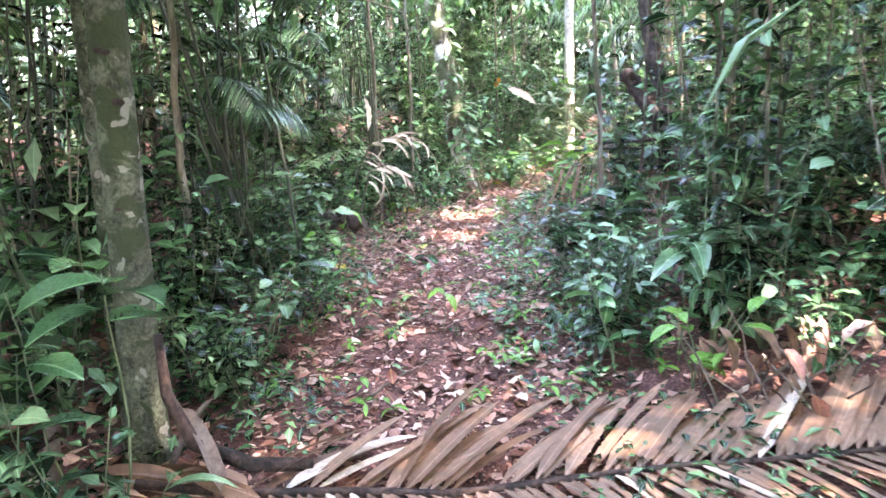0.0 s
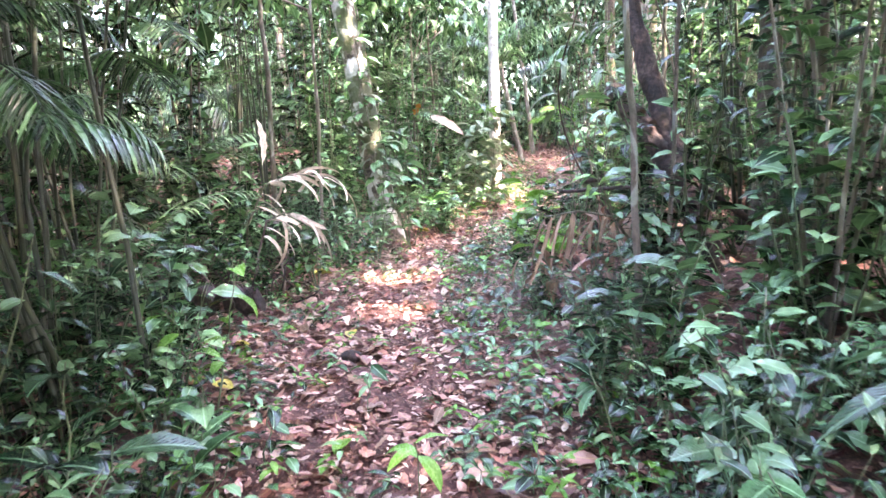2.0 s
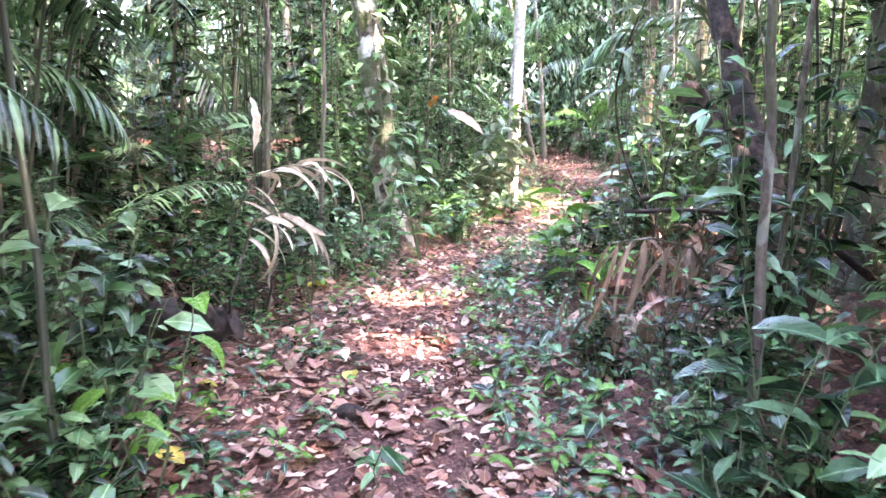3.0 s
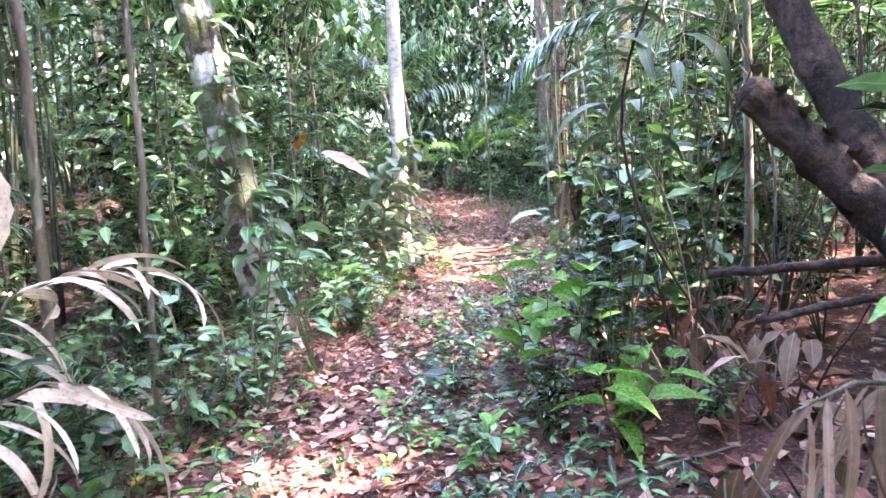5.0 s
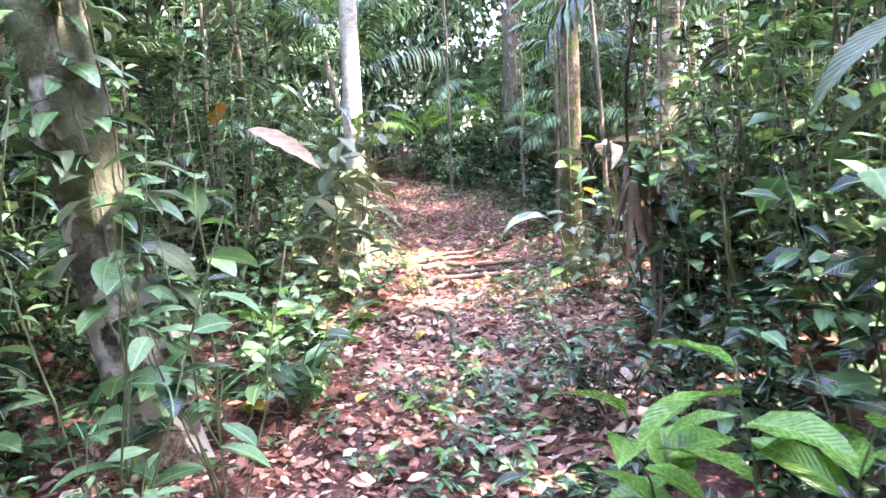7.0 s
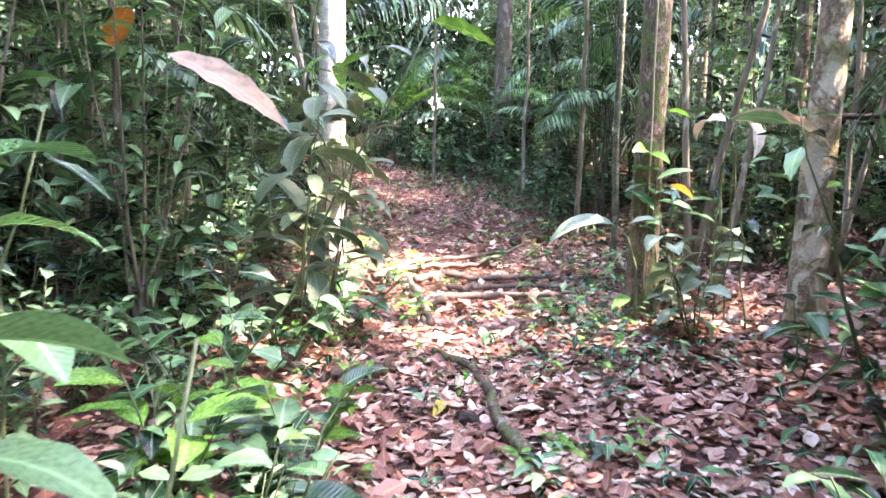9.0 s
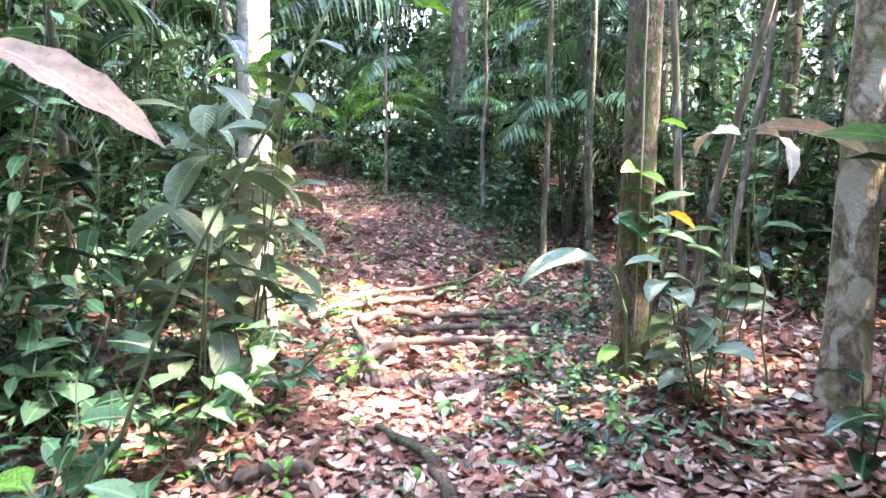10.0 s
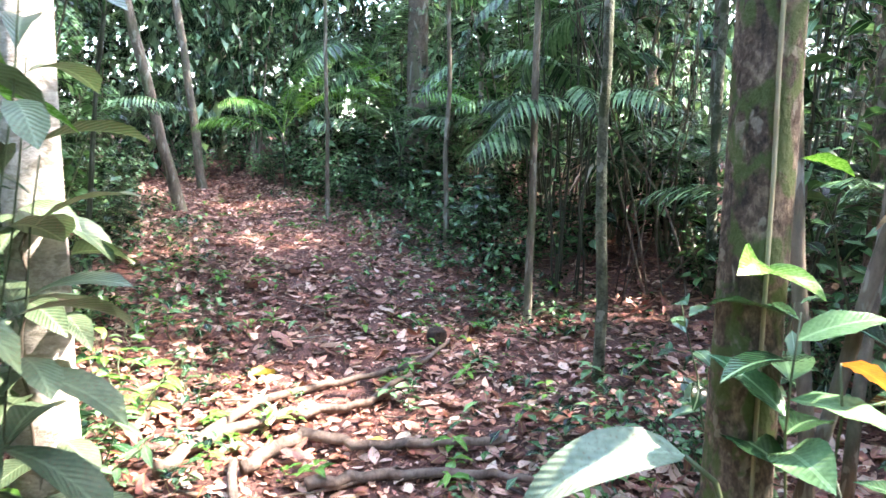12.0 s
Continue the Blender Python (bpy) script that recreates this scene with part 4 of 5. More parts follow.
leafy_plant("bright_plant", 1.56, 8.46, 0.82, 14, (0.22, 0.34), "plant with large bright fresh leaves beside the path", BRIGHT, 61, stems=2, spread=0.15, start=0.45, aspect=0.42)
leafy_plant("bright_plant", 1.00, 11.51, 0.55, 16, (0.16, 0.26), "plant with soft bright leaves beside the path", BRIGHT, 62, stems=3, spread=0.2, start=0.4)
leafy_plant("bright_plant", 0.69, 10.85, 0.50, 14, (0.16, 0.26), "plant with soft green leaves beside the path", GREEN, 63, stems=3, spread=0.2, start=0.4)
leafy_plant("large_leaved_plant", -1.08, 2.05, 1.15, 5, (0.24, 0.3), "young plant with large soft green leaves", GREEN, 64, aspect=0.55, spread=0.04, start=0.85, droop=0.6)

# by the second bend
leafy_plant("bright_plant", 1.5, 7.95, 0.42, 16, (0.2, 0.3), "low plant with bright fresh green leaves", BRIGHT, 21, shape="drop", stems=4, spread=0.3, start=0.35, aspect=0.52)
leafy_plant("heart_leaved_plant", 1.55, 8.75, 0.62, 12, (0.18, 0.27), "plant with bright heart-shaped leaves", BRIGHT, 22, shape="drop", aspect=0.6, stems=2, spread=0.2, start=0.4)
leafy_plant("tall_leaved_plant", 1.45, 6.6, 1.0, 5, (0.2, 0.28), "plant with three large upright bright leaves", BRIGHT, 23, shape="drop", aspect=0.55, spread=0.1, start=0.75, droop=0.9)
leafy_plant("climbing_plant", 0.55, 10.05, 1.1, 22, (0.15, 0.24), "bushy plant growing at the foot of the mossy tree", GREEN, 24, stems=5, spread=0.35, start=0.2)
leafy_plant("climbing_plant", 0.15, 9.85, 1.5, 26, (0.15, 0.25), "leafy plant growing at the foot of the mossy tree", GREEN, 25, stems=5, spread=0.4, start=0.25)
leafy_plant("silver_leaved_plant", 0.6, 10.75, 1.6, 14, (0.2, 0.3), "tall plant with pale shining leaves", GREEN, 26, stems=3, spread=0.3, start=0.45, aspect=0.45)
leafy_plant("low_plant", 1.2, 9.2, 0.12, 6, (0.14, 0.2), "low rosette of green leaves on the path", GREEN, 27, spread=0.03, start=0.5, category="seedling")
leafy_plant("low_plant", 1.0, 8.3, 0.14, 6, (0.12, 0.18), "low rosette of green leaves on the path", BRIGHT, 28, spread=0.03, start=0.5, category="seedling")

leafy_plant("hanging_leaf_plant", 2.1, 8.7, 2.6, 22, (0.32, 0.48), "thin plant with long pale leaves hanging straight down", PALE, 66, shape="lance", aspect=0.17, droop=1.5, stems=3, spread=0.45, start=0.55, lean=(-0.2, -0.3), stemmat=TWIG)

# by the white tree and the vine tree
leafy_plant("long_leaved_shrub", 2.3, 13.75, 1.75, 54, (0.28, 0.44), "shrub with long drooping grey-green leaves before the white tree", PALE, 31, shape="obovate", aspect=0.3, droop=1.1, stems=4, spread=0.3, start=0.15, category="shrub")
leafy_plant("long_leaved_shrub", 1.7, 13.6, 2.0, 36, (0.32, 0.46), "shrub with long drooping dark leaves", DEEP, 32, shape="lance", aspect=0.28, droop=1.2, stems=5, spread=0.5, start=0.15, category="shrub")
leafy_plant("long_leaved_shrub", 1.95, 13.3, 1.6, 48, (0.26, 0.42), "shrub with long drooping grey-green leaves before the white tree", PALE, 47, shape="obovate", aspect=0.3, droop=1.2, stems=4, spread=0.4, start=0.15, category="shrub")
leafy_plant("long_leaved_shrub", 1.2, 13.5, 1.9, 36, (0.3, 0.44), "shrub with long drooping dark leaves", DEEP, 48, shape="lance", aspect=0.28, droop=1.2, stems=5, spread=0.5, start=0.15, category="shrub")
leafy_plant("low_bush", 1.42, 11.75, 0.5, 28, (0.11, 0.19), "low bush of bright soft leaves", BRIGHT, 49, shape="drop", aspect=0.58, stems=5, spread=0.3, start=0.3)
leafy_plant("low_bush", 1.0, 11.0, 0.6, 31, (0.13, 0.21), "low bush of broad wet leaves", GREEN, 50, shape="drop", aspect=0.58, stems=5, spread=0.3, start=0.3)
leafy_plant("low_bush", 4.45, 11.15, 0.45, 28, (0.11, 0.20), "low bush of broad wet leaves", DEEP, 51, shape="drop", aspect=0.58, stems=5, spread=0.35, start=0.3)
leafy_plant("tall_leaved_plant", 2.75, 9.0, 1.5, 40, (0.13, 0.22), "shrub with broad green leaves beside the path", GREEN, 52, stems=5, spread=0.45, start=0.25, category="shrub")
leafy_plant("tall_leaved_plant", 3.2, 10.1, 1.9, 44, (0.13, 0.24), "shrub with broad green leaves beside the path", GREEN, 53, stems=5, spread=0.5, start=0.25, category="shrub")
leafy_plant("fresh_sprout", 2.42, 13.7, 1.75, 8, (0.3, 0.42), "sprout with long fresh green leaves beside the white trunk", BRIGHT, 33, shape="lance", aspect=0.24, droop=0.7, spread=0.05, start=0.8)
leafy_plant("low_bush", 1.75, 12.9, 0.5, 44, (0.09, 0.17), "low bush of soft green leaves", GREEN, 34, shape="drop", aspect=0.58, stems=7, spread=0.4, start=0.3)
leafy_plant("low_bush", 2.15, 13.2, 0.42, 39, (0.08, 0.15), "low bush of soft green leaves", GREEN, 35, shape="drop", aspect=0.58, stems=7, spread=0.4, start=0.3)
leafy_plant("low_bush", 1.25, 12.2, 0.55, 39, (0.11, 0.20), "low bush of soft green leaves", GREEN, 36, shape="drop", aspect=0.58, stems=6, spread=0.4, start=0.3)
leafy_plant("low_bush", 1.3, 11.5, 0.6, 28, (0.13, 0.21), "low bush with broad wet leaves", DEEP, 37, shape="drop", aspect=0.58, stems=5, spread=0.35, start=0.3)
leafy_plant("broad_pale_shrub", 3.8, 12.0, 0.68, 36, (0.15, 0.24), "shrub with broad dusty pale green leaves", DUSTY, 38, stems=5, spread=0.28, start=0.2, aspect=0.5, droop=1.1, category="shrub")
leafy_plant("vine_seedling", 3.98, 12.45, 0.95, 9, (0.2, 0.27), "plant with oval leaves against the mossy trunk", GREEN, 39, spread=0.06, start=0.6, aspect=0.45)
leafy_plant("trail_sprout", 3.55, 12.95, 0.16, 7, (0.1, 0.15), "yellow-green sprout in the leaf litter", BRIGHT, 40, spread=0.02, start=0.6, category="seedling")
leafy_plant("trail_sprout", 2.75, 13.35, 0.2, 8, (0.12, 0.18), "yellow-green sprout in the leaf litter", BRIGHT, 41, spread=0.03, start=0.5, category="seedling")
leafy_plant("trail_sprout", 4.6, 16.2, 0.18, 7, (0.1, 0.15), "yellow-green sprout in the leaf litter", BRIGHT, 42, spread=0.02, start=0.6, category="seedling")
leafy_plant("ferny_herb", 3.0, 15.2, 0.3, 30, (0.12, 0.18), "pale sunlit herb at the edge of the path", BRIGHT, 43, stems=6, spread=0.3, shape="lance", aspect=0.25)
leafy_plant("ferny_herb", 2.75, 14.6, 0.25, 26, (0.12, 0.18), "pale sunlit herb at the edge of the path", GREEN, 44, stems=6, spread=0.25, shape="lance", aspect=0.25)
leafy_plant("glossy_plant", 3.6, 11.2, 0.45, 14, (0.16, 0.24), "deep green plant with shining leaves", DEEP, 45, stems=3, spread=0.25)
leafy_plant("glossy_plant", 4.35, 12.35, 0.9, 14, (0.18, 0.26), "deep green plant with shining leaves", DEEP, 46, stems=3, spread=0.3)


# one great pale leaf arching out of the ground beside the vine tree
def great_leaf():
    t = thing("arching_leaf_plant", pose(3.88, 12.5, float(ground(3.88, 12.5))), "single pale broad leaf arching beside the mossy trunk", "plant")
    part("stalk", tube_arrays(np.array([(0, 0, -0.05), (0, 0.02, 0.35), (-0.05, 0.06, 0.55), (-0.12, 0.1, 0.62)]), [0.012, 0.01, 0.008, 0.006], 7), STEM, t)
    lf = part("leaf", leaf_mesh(DUSTY, "ovate", 0.28, 1.5, 1, 9), DUSTY, t)
    lf.matrix_local = aim(Vector((-0.12, 0.1, 0.62)), (-0.85, 0.2, 0.35), -0.4, 0.48)


great_leaf()


# ---- dead fronds and dead leaves ----
def strap(start, d, length, width, droop, n=8, shape="strap", twist=0.0, fold=0.35):
    return leaf_arrays([start], [d], length, width, droop=droop, n=n, shape=shape, fold=fold, twist=twist)


def fallen_frond():
    """The great dead palm frond lying across the path: midrib and single folded leaflets."""
    r = np.random.default_rng(4)
    t = thing("fallen_palm_frond", pose(0, 0, 0), "dead brown palm frond lying across the path", "palm frond")
    a, b = Vector((-1.35, 2.7, 0.0)), Vector((2.5, 2.33, 0.0))
    n = 16
    line = []
    for i in range(n):
        u = i / (n - 1)
        p = a.lerp(b, u)
        p.y += 0.2 * math.sin(math.pi * u) - 0.06
        line.append((p.x, p.y, float(ground(p.x, p.y)) + 0.06 + 0.05 * u))
    line = np.array(line)
    part("midrib", tube_arrays(line, np.linspace(0.022, 0.007, n), 7, 0.05), DARKWOOD, t)
    for s, count in ((1, 72), (-1, 60)):
        for i in range(count):
            u = 0.08 + 0.9 * (i + r.uniform(-0.25, 0.25)) / count
            f = min(max(u, 0) * (n - 1), n - 1.01); j = int(f)
            base = line[j] + (line[j + 1] - line[j]) * (f - j)
            ang = (0.85 if s > 0 else -0.95) + r.normal(0, 0.12 if u < 0.5 else 0.04)
            lift = (r.normal(0.26, 0.1) if u < 0.5 else r.normal(0.24, 0.03)) if s > 0 else r.normal(0.02, 0.04)
            d = (math.cos(ang), math.sin(ang), lift)
            if s > 0 and u < 0.5 and r.random() < 0.22:
                continue
            ln = r.uniform(0.7, 0.95) * math.sin(0.7 + 1.9 * u) if s > 0 else r.uniform(0.4, 0.55)
            wd = r.choice([0.055, 0.07, 0.09]) if s > 0 else 0.035
            part("leaflet", strap(base, d, ln, wd, r.uniform(0.1, 0.5), 7, twist=r.normal(0.1, 0.25 if u < 0.5 else 0.08) * s, fold=r.uniform(0.05, 0.3)), DRYPALE if r.random() < 0.1 else DRY, t)


fallen_frond()


def sheath_pile():
    r = np.random.default_rng(8)
    t = thing("dead_palm_sheaths", pose(-1.25, 2.65, float(ground(-1.25, 2.65))), "curled brown dead palm sheaths at the foot of the tree", "palm debris")
    for i in range(11):
        a = r.uniform(0, 6.283)
        p = (r.normal(0, 0.22), r.normal(0, 0.14), r.uniform(0.0, 0.06))
        part("sheath", strap(p, (math.cos(a), math.sin(a) * 0.6, r.uniform(0.15, 1.0)), r.uniform(0.4, 0.8), r.uniform(0.05, 0.1), r.uniform(0.4, 1.6), 8, fold=0.7, twist=r.normal(0, 0.5)), ROOT if i % 3 == 0 else DRY, t)
    line = np.array([(0.6, 0.2, 0.03), (0.35, 0.12, 0.08), (0.12, 0.1, 0.2), (0.02, 0.12, 0.42), (0.0, 0.15, 0.68)])
    part("stalk", tube_arrays(line, [0.03, 0.035, 0.032, 0.026, 0.018], 8, 0.06), DARKWOOD, t, "curved brown leaf stalk")


sheath_pile()


def dead_frond(name, origin, heading, label, blades, length, reach, seed, mat, hang=1.7, rise=(-0.3, 0.35), width=0.04):
    """A dead frond bending over, its leaflets hanging down in curved straps."""
    r = np.random.default_rng(seed)
    x, y, z = origin
    g0 = float(ground(x, y))
    t = thing(name, pose(x, y, g0), label, "palm frond")
    h = Vector((math.cos(heading), math.sin(heading), 0))
    top = z - g0
    line = np.array([(0, 0, -0.03), tuple(h * 0.05 + Vector((0, 0, top * 0.5))), tuple(h * reach * 0.3 + Vector((0, 0, top * 0.9))), tuple(h * reach * 0.65 + Vector((0, 0, top))), tuple(h * reach + Vector((0, 0, top * 0.96)))])
    part("midrib", tube_arrays(line, [0.014, 0.012, 0.009, 0.006, 0.003], 6), TWIG, t)
    for i in range(blades):
        u = 0.35 + 0.65 * (i + 0.5) / blades
        f = min(u * 4, 3.99); j = int(f)
        base = line[j] + (line[j + 1] - line[j]) * (f - j)
        s = 1 if i % 2 else -1
        side = Vector((-h.y, h.x, 0)) * s * r.uniform(0.2, 0.9)
        d = h * r.uniform(0.35, 0.9) + side * 0.7 + Vector((0, 0, r.uniform(*rise)))
        part("leaflet", strap(base, d, length * r.uniform(0.5, 1.15), width * r.uniform(0.5, 1.3), hang * r.uniform(0.6, 1.3), 9, twist=r.normal(0, 0.6)), mat, t)
    return t


dead_frond("drooping_dead_frond", (-1.15, 8.6, 1.5), 0.05, "bleached dead palm frond drooping over the bank", 16, 0.62, 0.75, 1, DRYPALE, hang=1.6, width=0.05)
dead_frond("drooping_dead_frond", (-1.0, 8.0, 1.2), -0.2, "bleached dead palm frond drooping over the bank", 9, 0.5, 0.45, 2, DRYPALE, hang=1.4, rise=(-0.8, 0.1), width=0.04)
dead_frond("hanging_brown_frond", (1.82, 6.75, 1.2), 3.3, "brown dead palm frond hanging beside the path", 17, 0.5, 0.75, 3, DRY, hang=0.6, rise=(-1.6, -0.5), width=0.034)


dead_frond("hanging_brown_frond", (2.95, 10.35, 1.8), 3.4, "brown withered palm frond hanging among the shrubs", 14, 0.42, 0.3, 5, DRY, hang=0.6, rise=(-1.6, -0.6), width=0.045)
dead_frond("withered_palm_frond", (8.1, 15.4, 2.1), 2.6, "tan withered palm frond arching over the undergrowth", 26, 0.36, 1.1, 6, DRYPALE, hang=0.7, rise=(-0.9, -0.2), width=0.03)


def big_dead_leaf(name, p, d, length, width, droop, mat, label, foot, twist=0.5):
    """A large withered leaf on a thin stalk that stands on the ground."""
    x, y = foot
    g0 = float(ground(x, y))
    t = thing(name, pose(x, y, g0), label, "dead leaf")
    q = np.array(p) - np.array([x, y, g0])
    line = bend((0, 0, -0.03), q, 8, 0.0, 0.012, 3)
    line[-1] = q
    part("stalk", tube_arrays(line, np.linspace(0.006, 0.003, 8), 6), STEM, t)
    part("blade", leaf_arrays([q], [d], length, width, droop=droop, n=9, shape="ovate", fold=0.3, twist=twist, wave=0.1), mat, t)


big_dead_leaf("withered_leaf", (1.2, 12.75, 2.2), (0.8, -0.35, -0.3), 0.62, 0.17, 0.6, WITHERED, "large withered pinkish leaf hanging from a stalk", (1.1, 13.1), -0.7)
big_dead_leaf("orange_leaf", (1.0, 13.1, 2.25), (0.2, -0.3, 0.6), 0.28, 0.12, 0.9, ORANGE, "withered orange leaf on a stalk", (0.9, 13.3))
big_dead_leaf("withered_leaf", (3.86, 11.86, 1.98), (-0.2, -0.55, 0.05), 0.46, 0.1, 1.3, DRYPALE, "bleached dead leaf on a thin stem", (4.0, 11.95))
big_dead_leaf("withered_leaf", (3.9, 11.95, 1.98), (0.32, 0.75, 0.2), 0.6, 0.1, 0.9, DRYPALE, "bleached dead leaf on a thin stem", (4.1, 12.1))
big_dead_leaf("withered_leaf", (3.88, 11.9, 2.0), (0.45, -0.6, 0.15), 0.55, 0.11, 1.2, DRYPALE, "bleached dead leaf on a thin stem", (4.0, 11.8))
big_dead_leaf("orange_leaf", (3.95, 12.35, 1.62), (0.5, -0.2, -0.1), 0.16, 0.06, 0.8, ORANGE, "small orange withered leaf beside the mossy trunk", (4.02, 12.33))
big_dead_leaf("tan_bract", (-0.95, 8.6, 2.0), (0.2, -0.2, -0.95), 0.42, 0.16, 0.3, DRYPALE, "tan dead sheath hanging among the palms", (-0.9, 8.75))
big_dead_leaf("overhanging_leaf", (1.77, 11.38, 2.19), (0.14, -0.16, -0.05), 0.23, 0.075, 0.35, BRIGHT, "fresh green leaf hanging over the path edge", (1.05, 11.9))


# ---- dead wood ----
def rough_limb(points, radii, rings, seed):
    """A limb of rotten wood, finely ringed, with ridges along it and crumbled hollows."""
    u, v = np.linspace(0, len(points) - 1, rings), range(len(points))
    fine = np.stack([np.interp(u, v, points[:, k]) for k in range(3)], 1)
    V, F, T = tube_arrays(fine, np.interp(u, v, radii), 22, 0.07, seed)
    mid = np.repeat(fine, 22, 0)
    for i, p in enumerate(V):
        q = Vector(p)
        V[i] = mid[i] + (p - mid[i]) * (1 + 0.28 * noise.noise(q * 9) + 0.16 * noise.noise(q * 24))
    return V, F, T


def dead_tree():
    x, y = 2.42, 6.85
    g0 = float(ground(x, y))
    t = thing("dead_leaning_tree", pose(x, y, g0), "dark dead tree leaning over with a broken limb", "tree")
    to = lambda p: np.array(p) - np.array([x, y, g0])
    trunk = np.array([to(p) for p in ((2.42, 6.85, g0 - 0.1), (2.4, 7.0, 1.0), (2.36, 7.2, 1.45), (2.33, 7.37, 1.74), (2.29, 7.58, 2.17), (2.27, 7.78, 2.6), (2.24, 8.1, 3.4), (2.2, 8.5, 4.5))])
    part("trunk", rough_limb(trunk, [0.12, 0.105, 0.095, 0.088, 0.078, 0.07, 0.055, 0.04], 60, 1), DARKWOOD, t)
    limb = np.array([to(p) for p in ((2.38, 7.1, 1.25), (2.28, 7.3, 1.55), (2.15, 7.48, 1.82), (2.02, 7.66, 2.07), (1.99, 7.69, 2.11))])
    part("broken_limb", rough_limb(limb, [0.085, 0.09, 0.088, 0.08, 0.05], 34, 2), DARKWOOD, t)
    for i in range(5):
        part("bark_flake", strap(to((2.0 + 0.06 * i, 7.62 - 0.06 * i, 2.14 - 0.09 * i)), (-0.5, -0.4, 0.5), 0.12, 0.05, 0.8, 5), ROOT, t)


dead_tree()


def stick(name, points, radii, label, mat=ROOT, category="branch", lay=True, wob=0.08, seed=0):
    pts = []
    for p in points:
        z = p[2] if len(p) > 2 else float(ground(p[0], p[1])) + (radii[0] + 0.015 if lay else 0)
        pts.append((p[0], p[1], z))
    pts = np.array(pts)
    u = np.linspace(0, len(pts) - 1, 4 * len(pts))
    fine = np.stack([np.interp(u, range(len(pts)), pts[:, k]) for k in range(3)], 1)
    r = np.random.default_rng(seed)
    fine[1:-1] += r.normal(0, radii[0] * 0.25, (len(fine) - 2, 3))
    o = fine[0].copy()
    ob = new(name, mesh_from(name, *(lambda a: (a[0], a[1], mat, a[2]))(tube_arrays(fine - o, np.linspace(radii[0], radii[1], len(fine)), 8, wob, seed))))
    ob.location = o
    return tagged(ob, label, category)


stick("tree_root", [(3.2, 14.75), (3.66, 15.04), (4.2, 15.1), (4.65, 15.02), (5.0, 15.2)], (0.028, 0.012), "thin brown root crossing the path", seed=1)
stick("tree_root", [(3.0, 14.55), (3.39, 14.8), (3.75, 14.8), (4.07, 14.73), (4.5, 14.9)], (0.035, 0.015), "grey-brown root crossing the path", seed=2)
stick("tree_root", [(3.31, 14.42), (3.5, 14.55), (3.68, 14.59), (3.9, 14.35), (4.16, 14.09), (4.4, 13.95)], (0.034, 0.018), "grey-brown root crossing the path", seed=3)
stick("tree_root", [(3.5, 14.2), (3.74, 14.15), (4.08, 13.86), (4.25, 13.6)], (0.03, 0.015), "grey-brown root crossing the path", seed=4)
stick("tree_root", [(3.05, 13.75), (3.35, 13.95), (3.7, 13.75), (4.0, 13.35)], (0.035, 0.02), "grey-brown root crossing the path", seed=5)
stick("tree_root", [(2.85, 13.3), (3.1, 13.9), (3.3, 14.5)], (0.03, 0.02), "bent grey root in the leaf litter", seed=6)
stick("mossy_root", [(2.62, 12.85), (2.66, 12.5), (2.55, 12.15), (2.37, 11.82), (2.3, 11.5)], (0.022, 0.03), "curved mossy root lying in the leaf litter", MOSSY, seed=7)
stick("short_log", [(1.84, 12.58), (2.0, 12.6), (2.17, 12.57)], (0.035, 0.032), "short brown piece of log on the path", ROOT, "log", seed=8)
stick("rotten_log", [(-1.35, 7.0, 0.66), (-1.15, 6.95, 0.7), (-0.85, 7.0, 0.67)], (0.11, 0.085), "dark rotten log lying on the bank", DARKWOOD, "log", wob=0.14, seed=9)
stick("fallen_branch", [(1.3, 6.95, 1.32), (1.85, 7.0, 1.33), (2.38, 7.05, 1.25)], (0.012, 0.022), "thin bare branch leaning on the dead tree", DARKWOOD, lay=False, seed=10)
stick("fallen_branch", [(1.7, 7.6, 1.35), (2.1, 7.35, 1.38), (2.4, 7.2, 1.4), (3.2, 6.9, 0.72)], (0.018, 0.03), "bare branch leaning on the dead tree", DARKWOOD, lay=False, seed=11)
stick("dark_branch", [(4.2, 11.55, 2.0), (4.5, 11.3, 2.02), (5.2, 10.8, 2.0), (6.0, 10.4, 0.5)], (0.014, 0.02), "dark dead branch resting against the pale trunk", DARKWOOD, lay=False, seed=12)
for i in range(26):
    r = np.random.default_rng(300 + i)
    y = r.uniform(2.8, 20)
    x = float(trail(y)) + r.normal(0, 0.7)
    a, ln = r.uniform(0, 6.283), r.uniform(0.2, 0.7)
    stick("twig", [(x, y), (x + ln * math.cos(a) * 0.5, y + ln * math.sin(a) * 0.5 + r.normal(0, 0.03)), (x + ln * math.cos(a), y + ln * math.sin(a))], (r.uniform(0.005, 0.012), 0.004), "thin dry twig lying in the leaf litter", (ROOT, DARKWOOD, TWIG)[i % 3], "twig", seed=i)


def twig_heap():
    r = np.random.default_rng(12)
    t = thing("twig_heap", pose(-1.2, 7.5, float(ground(-1.2, 7.5))), "heap of dead brown twigs and roots on the bank", "twig heap")
    for i in range(40):
        a = r.uniform(0, 6.283)
        p = np.array([r.normal(0, 0.3), r.normal(0, 0.2), r.uniform(0.0, 0.1)])
        q = p + np.array([math.cos(a) * 0.3, math.sin(a) * 0.3, r.uniform(-0.02, 0.25)]) * r.uniform(0.6, 1.6)
        part("twig", tube_arrays(bend(p, q, 6, r.uniform(0, 0.12), 0.01, i), np.linspace(0.009, 0.003, 6), 5), (DARKWOOD, ROOT, DARKWOOD)[i % 3], t)


twig_heap()


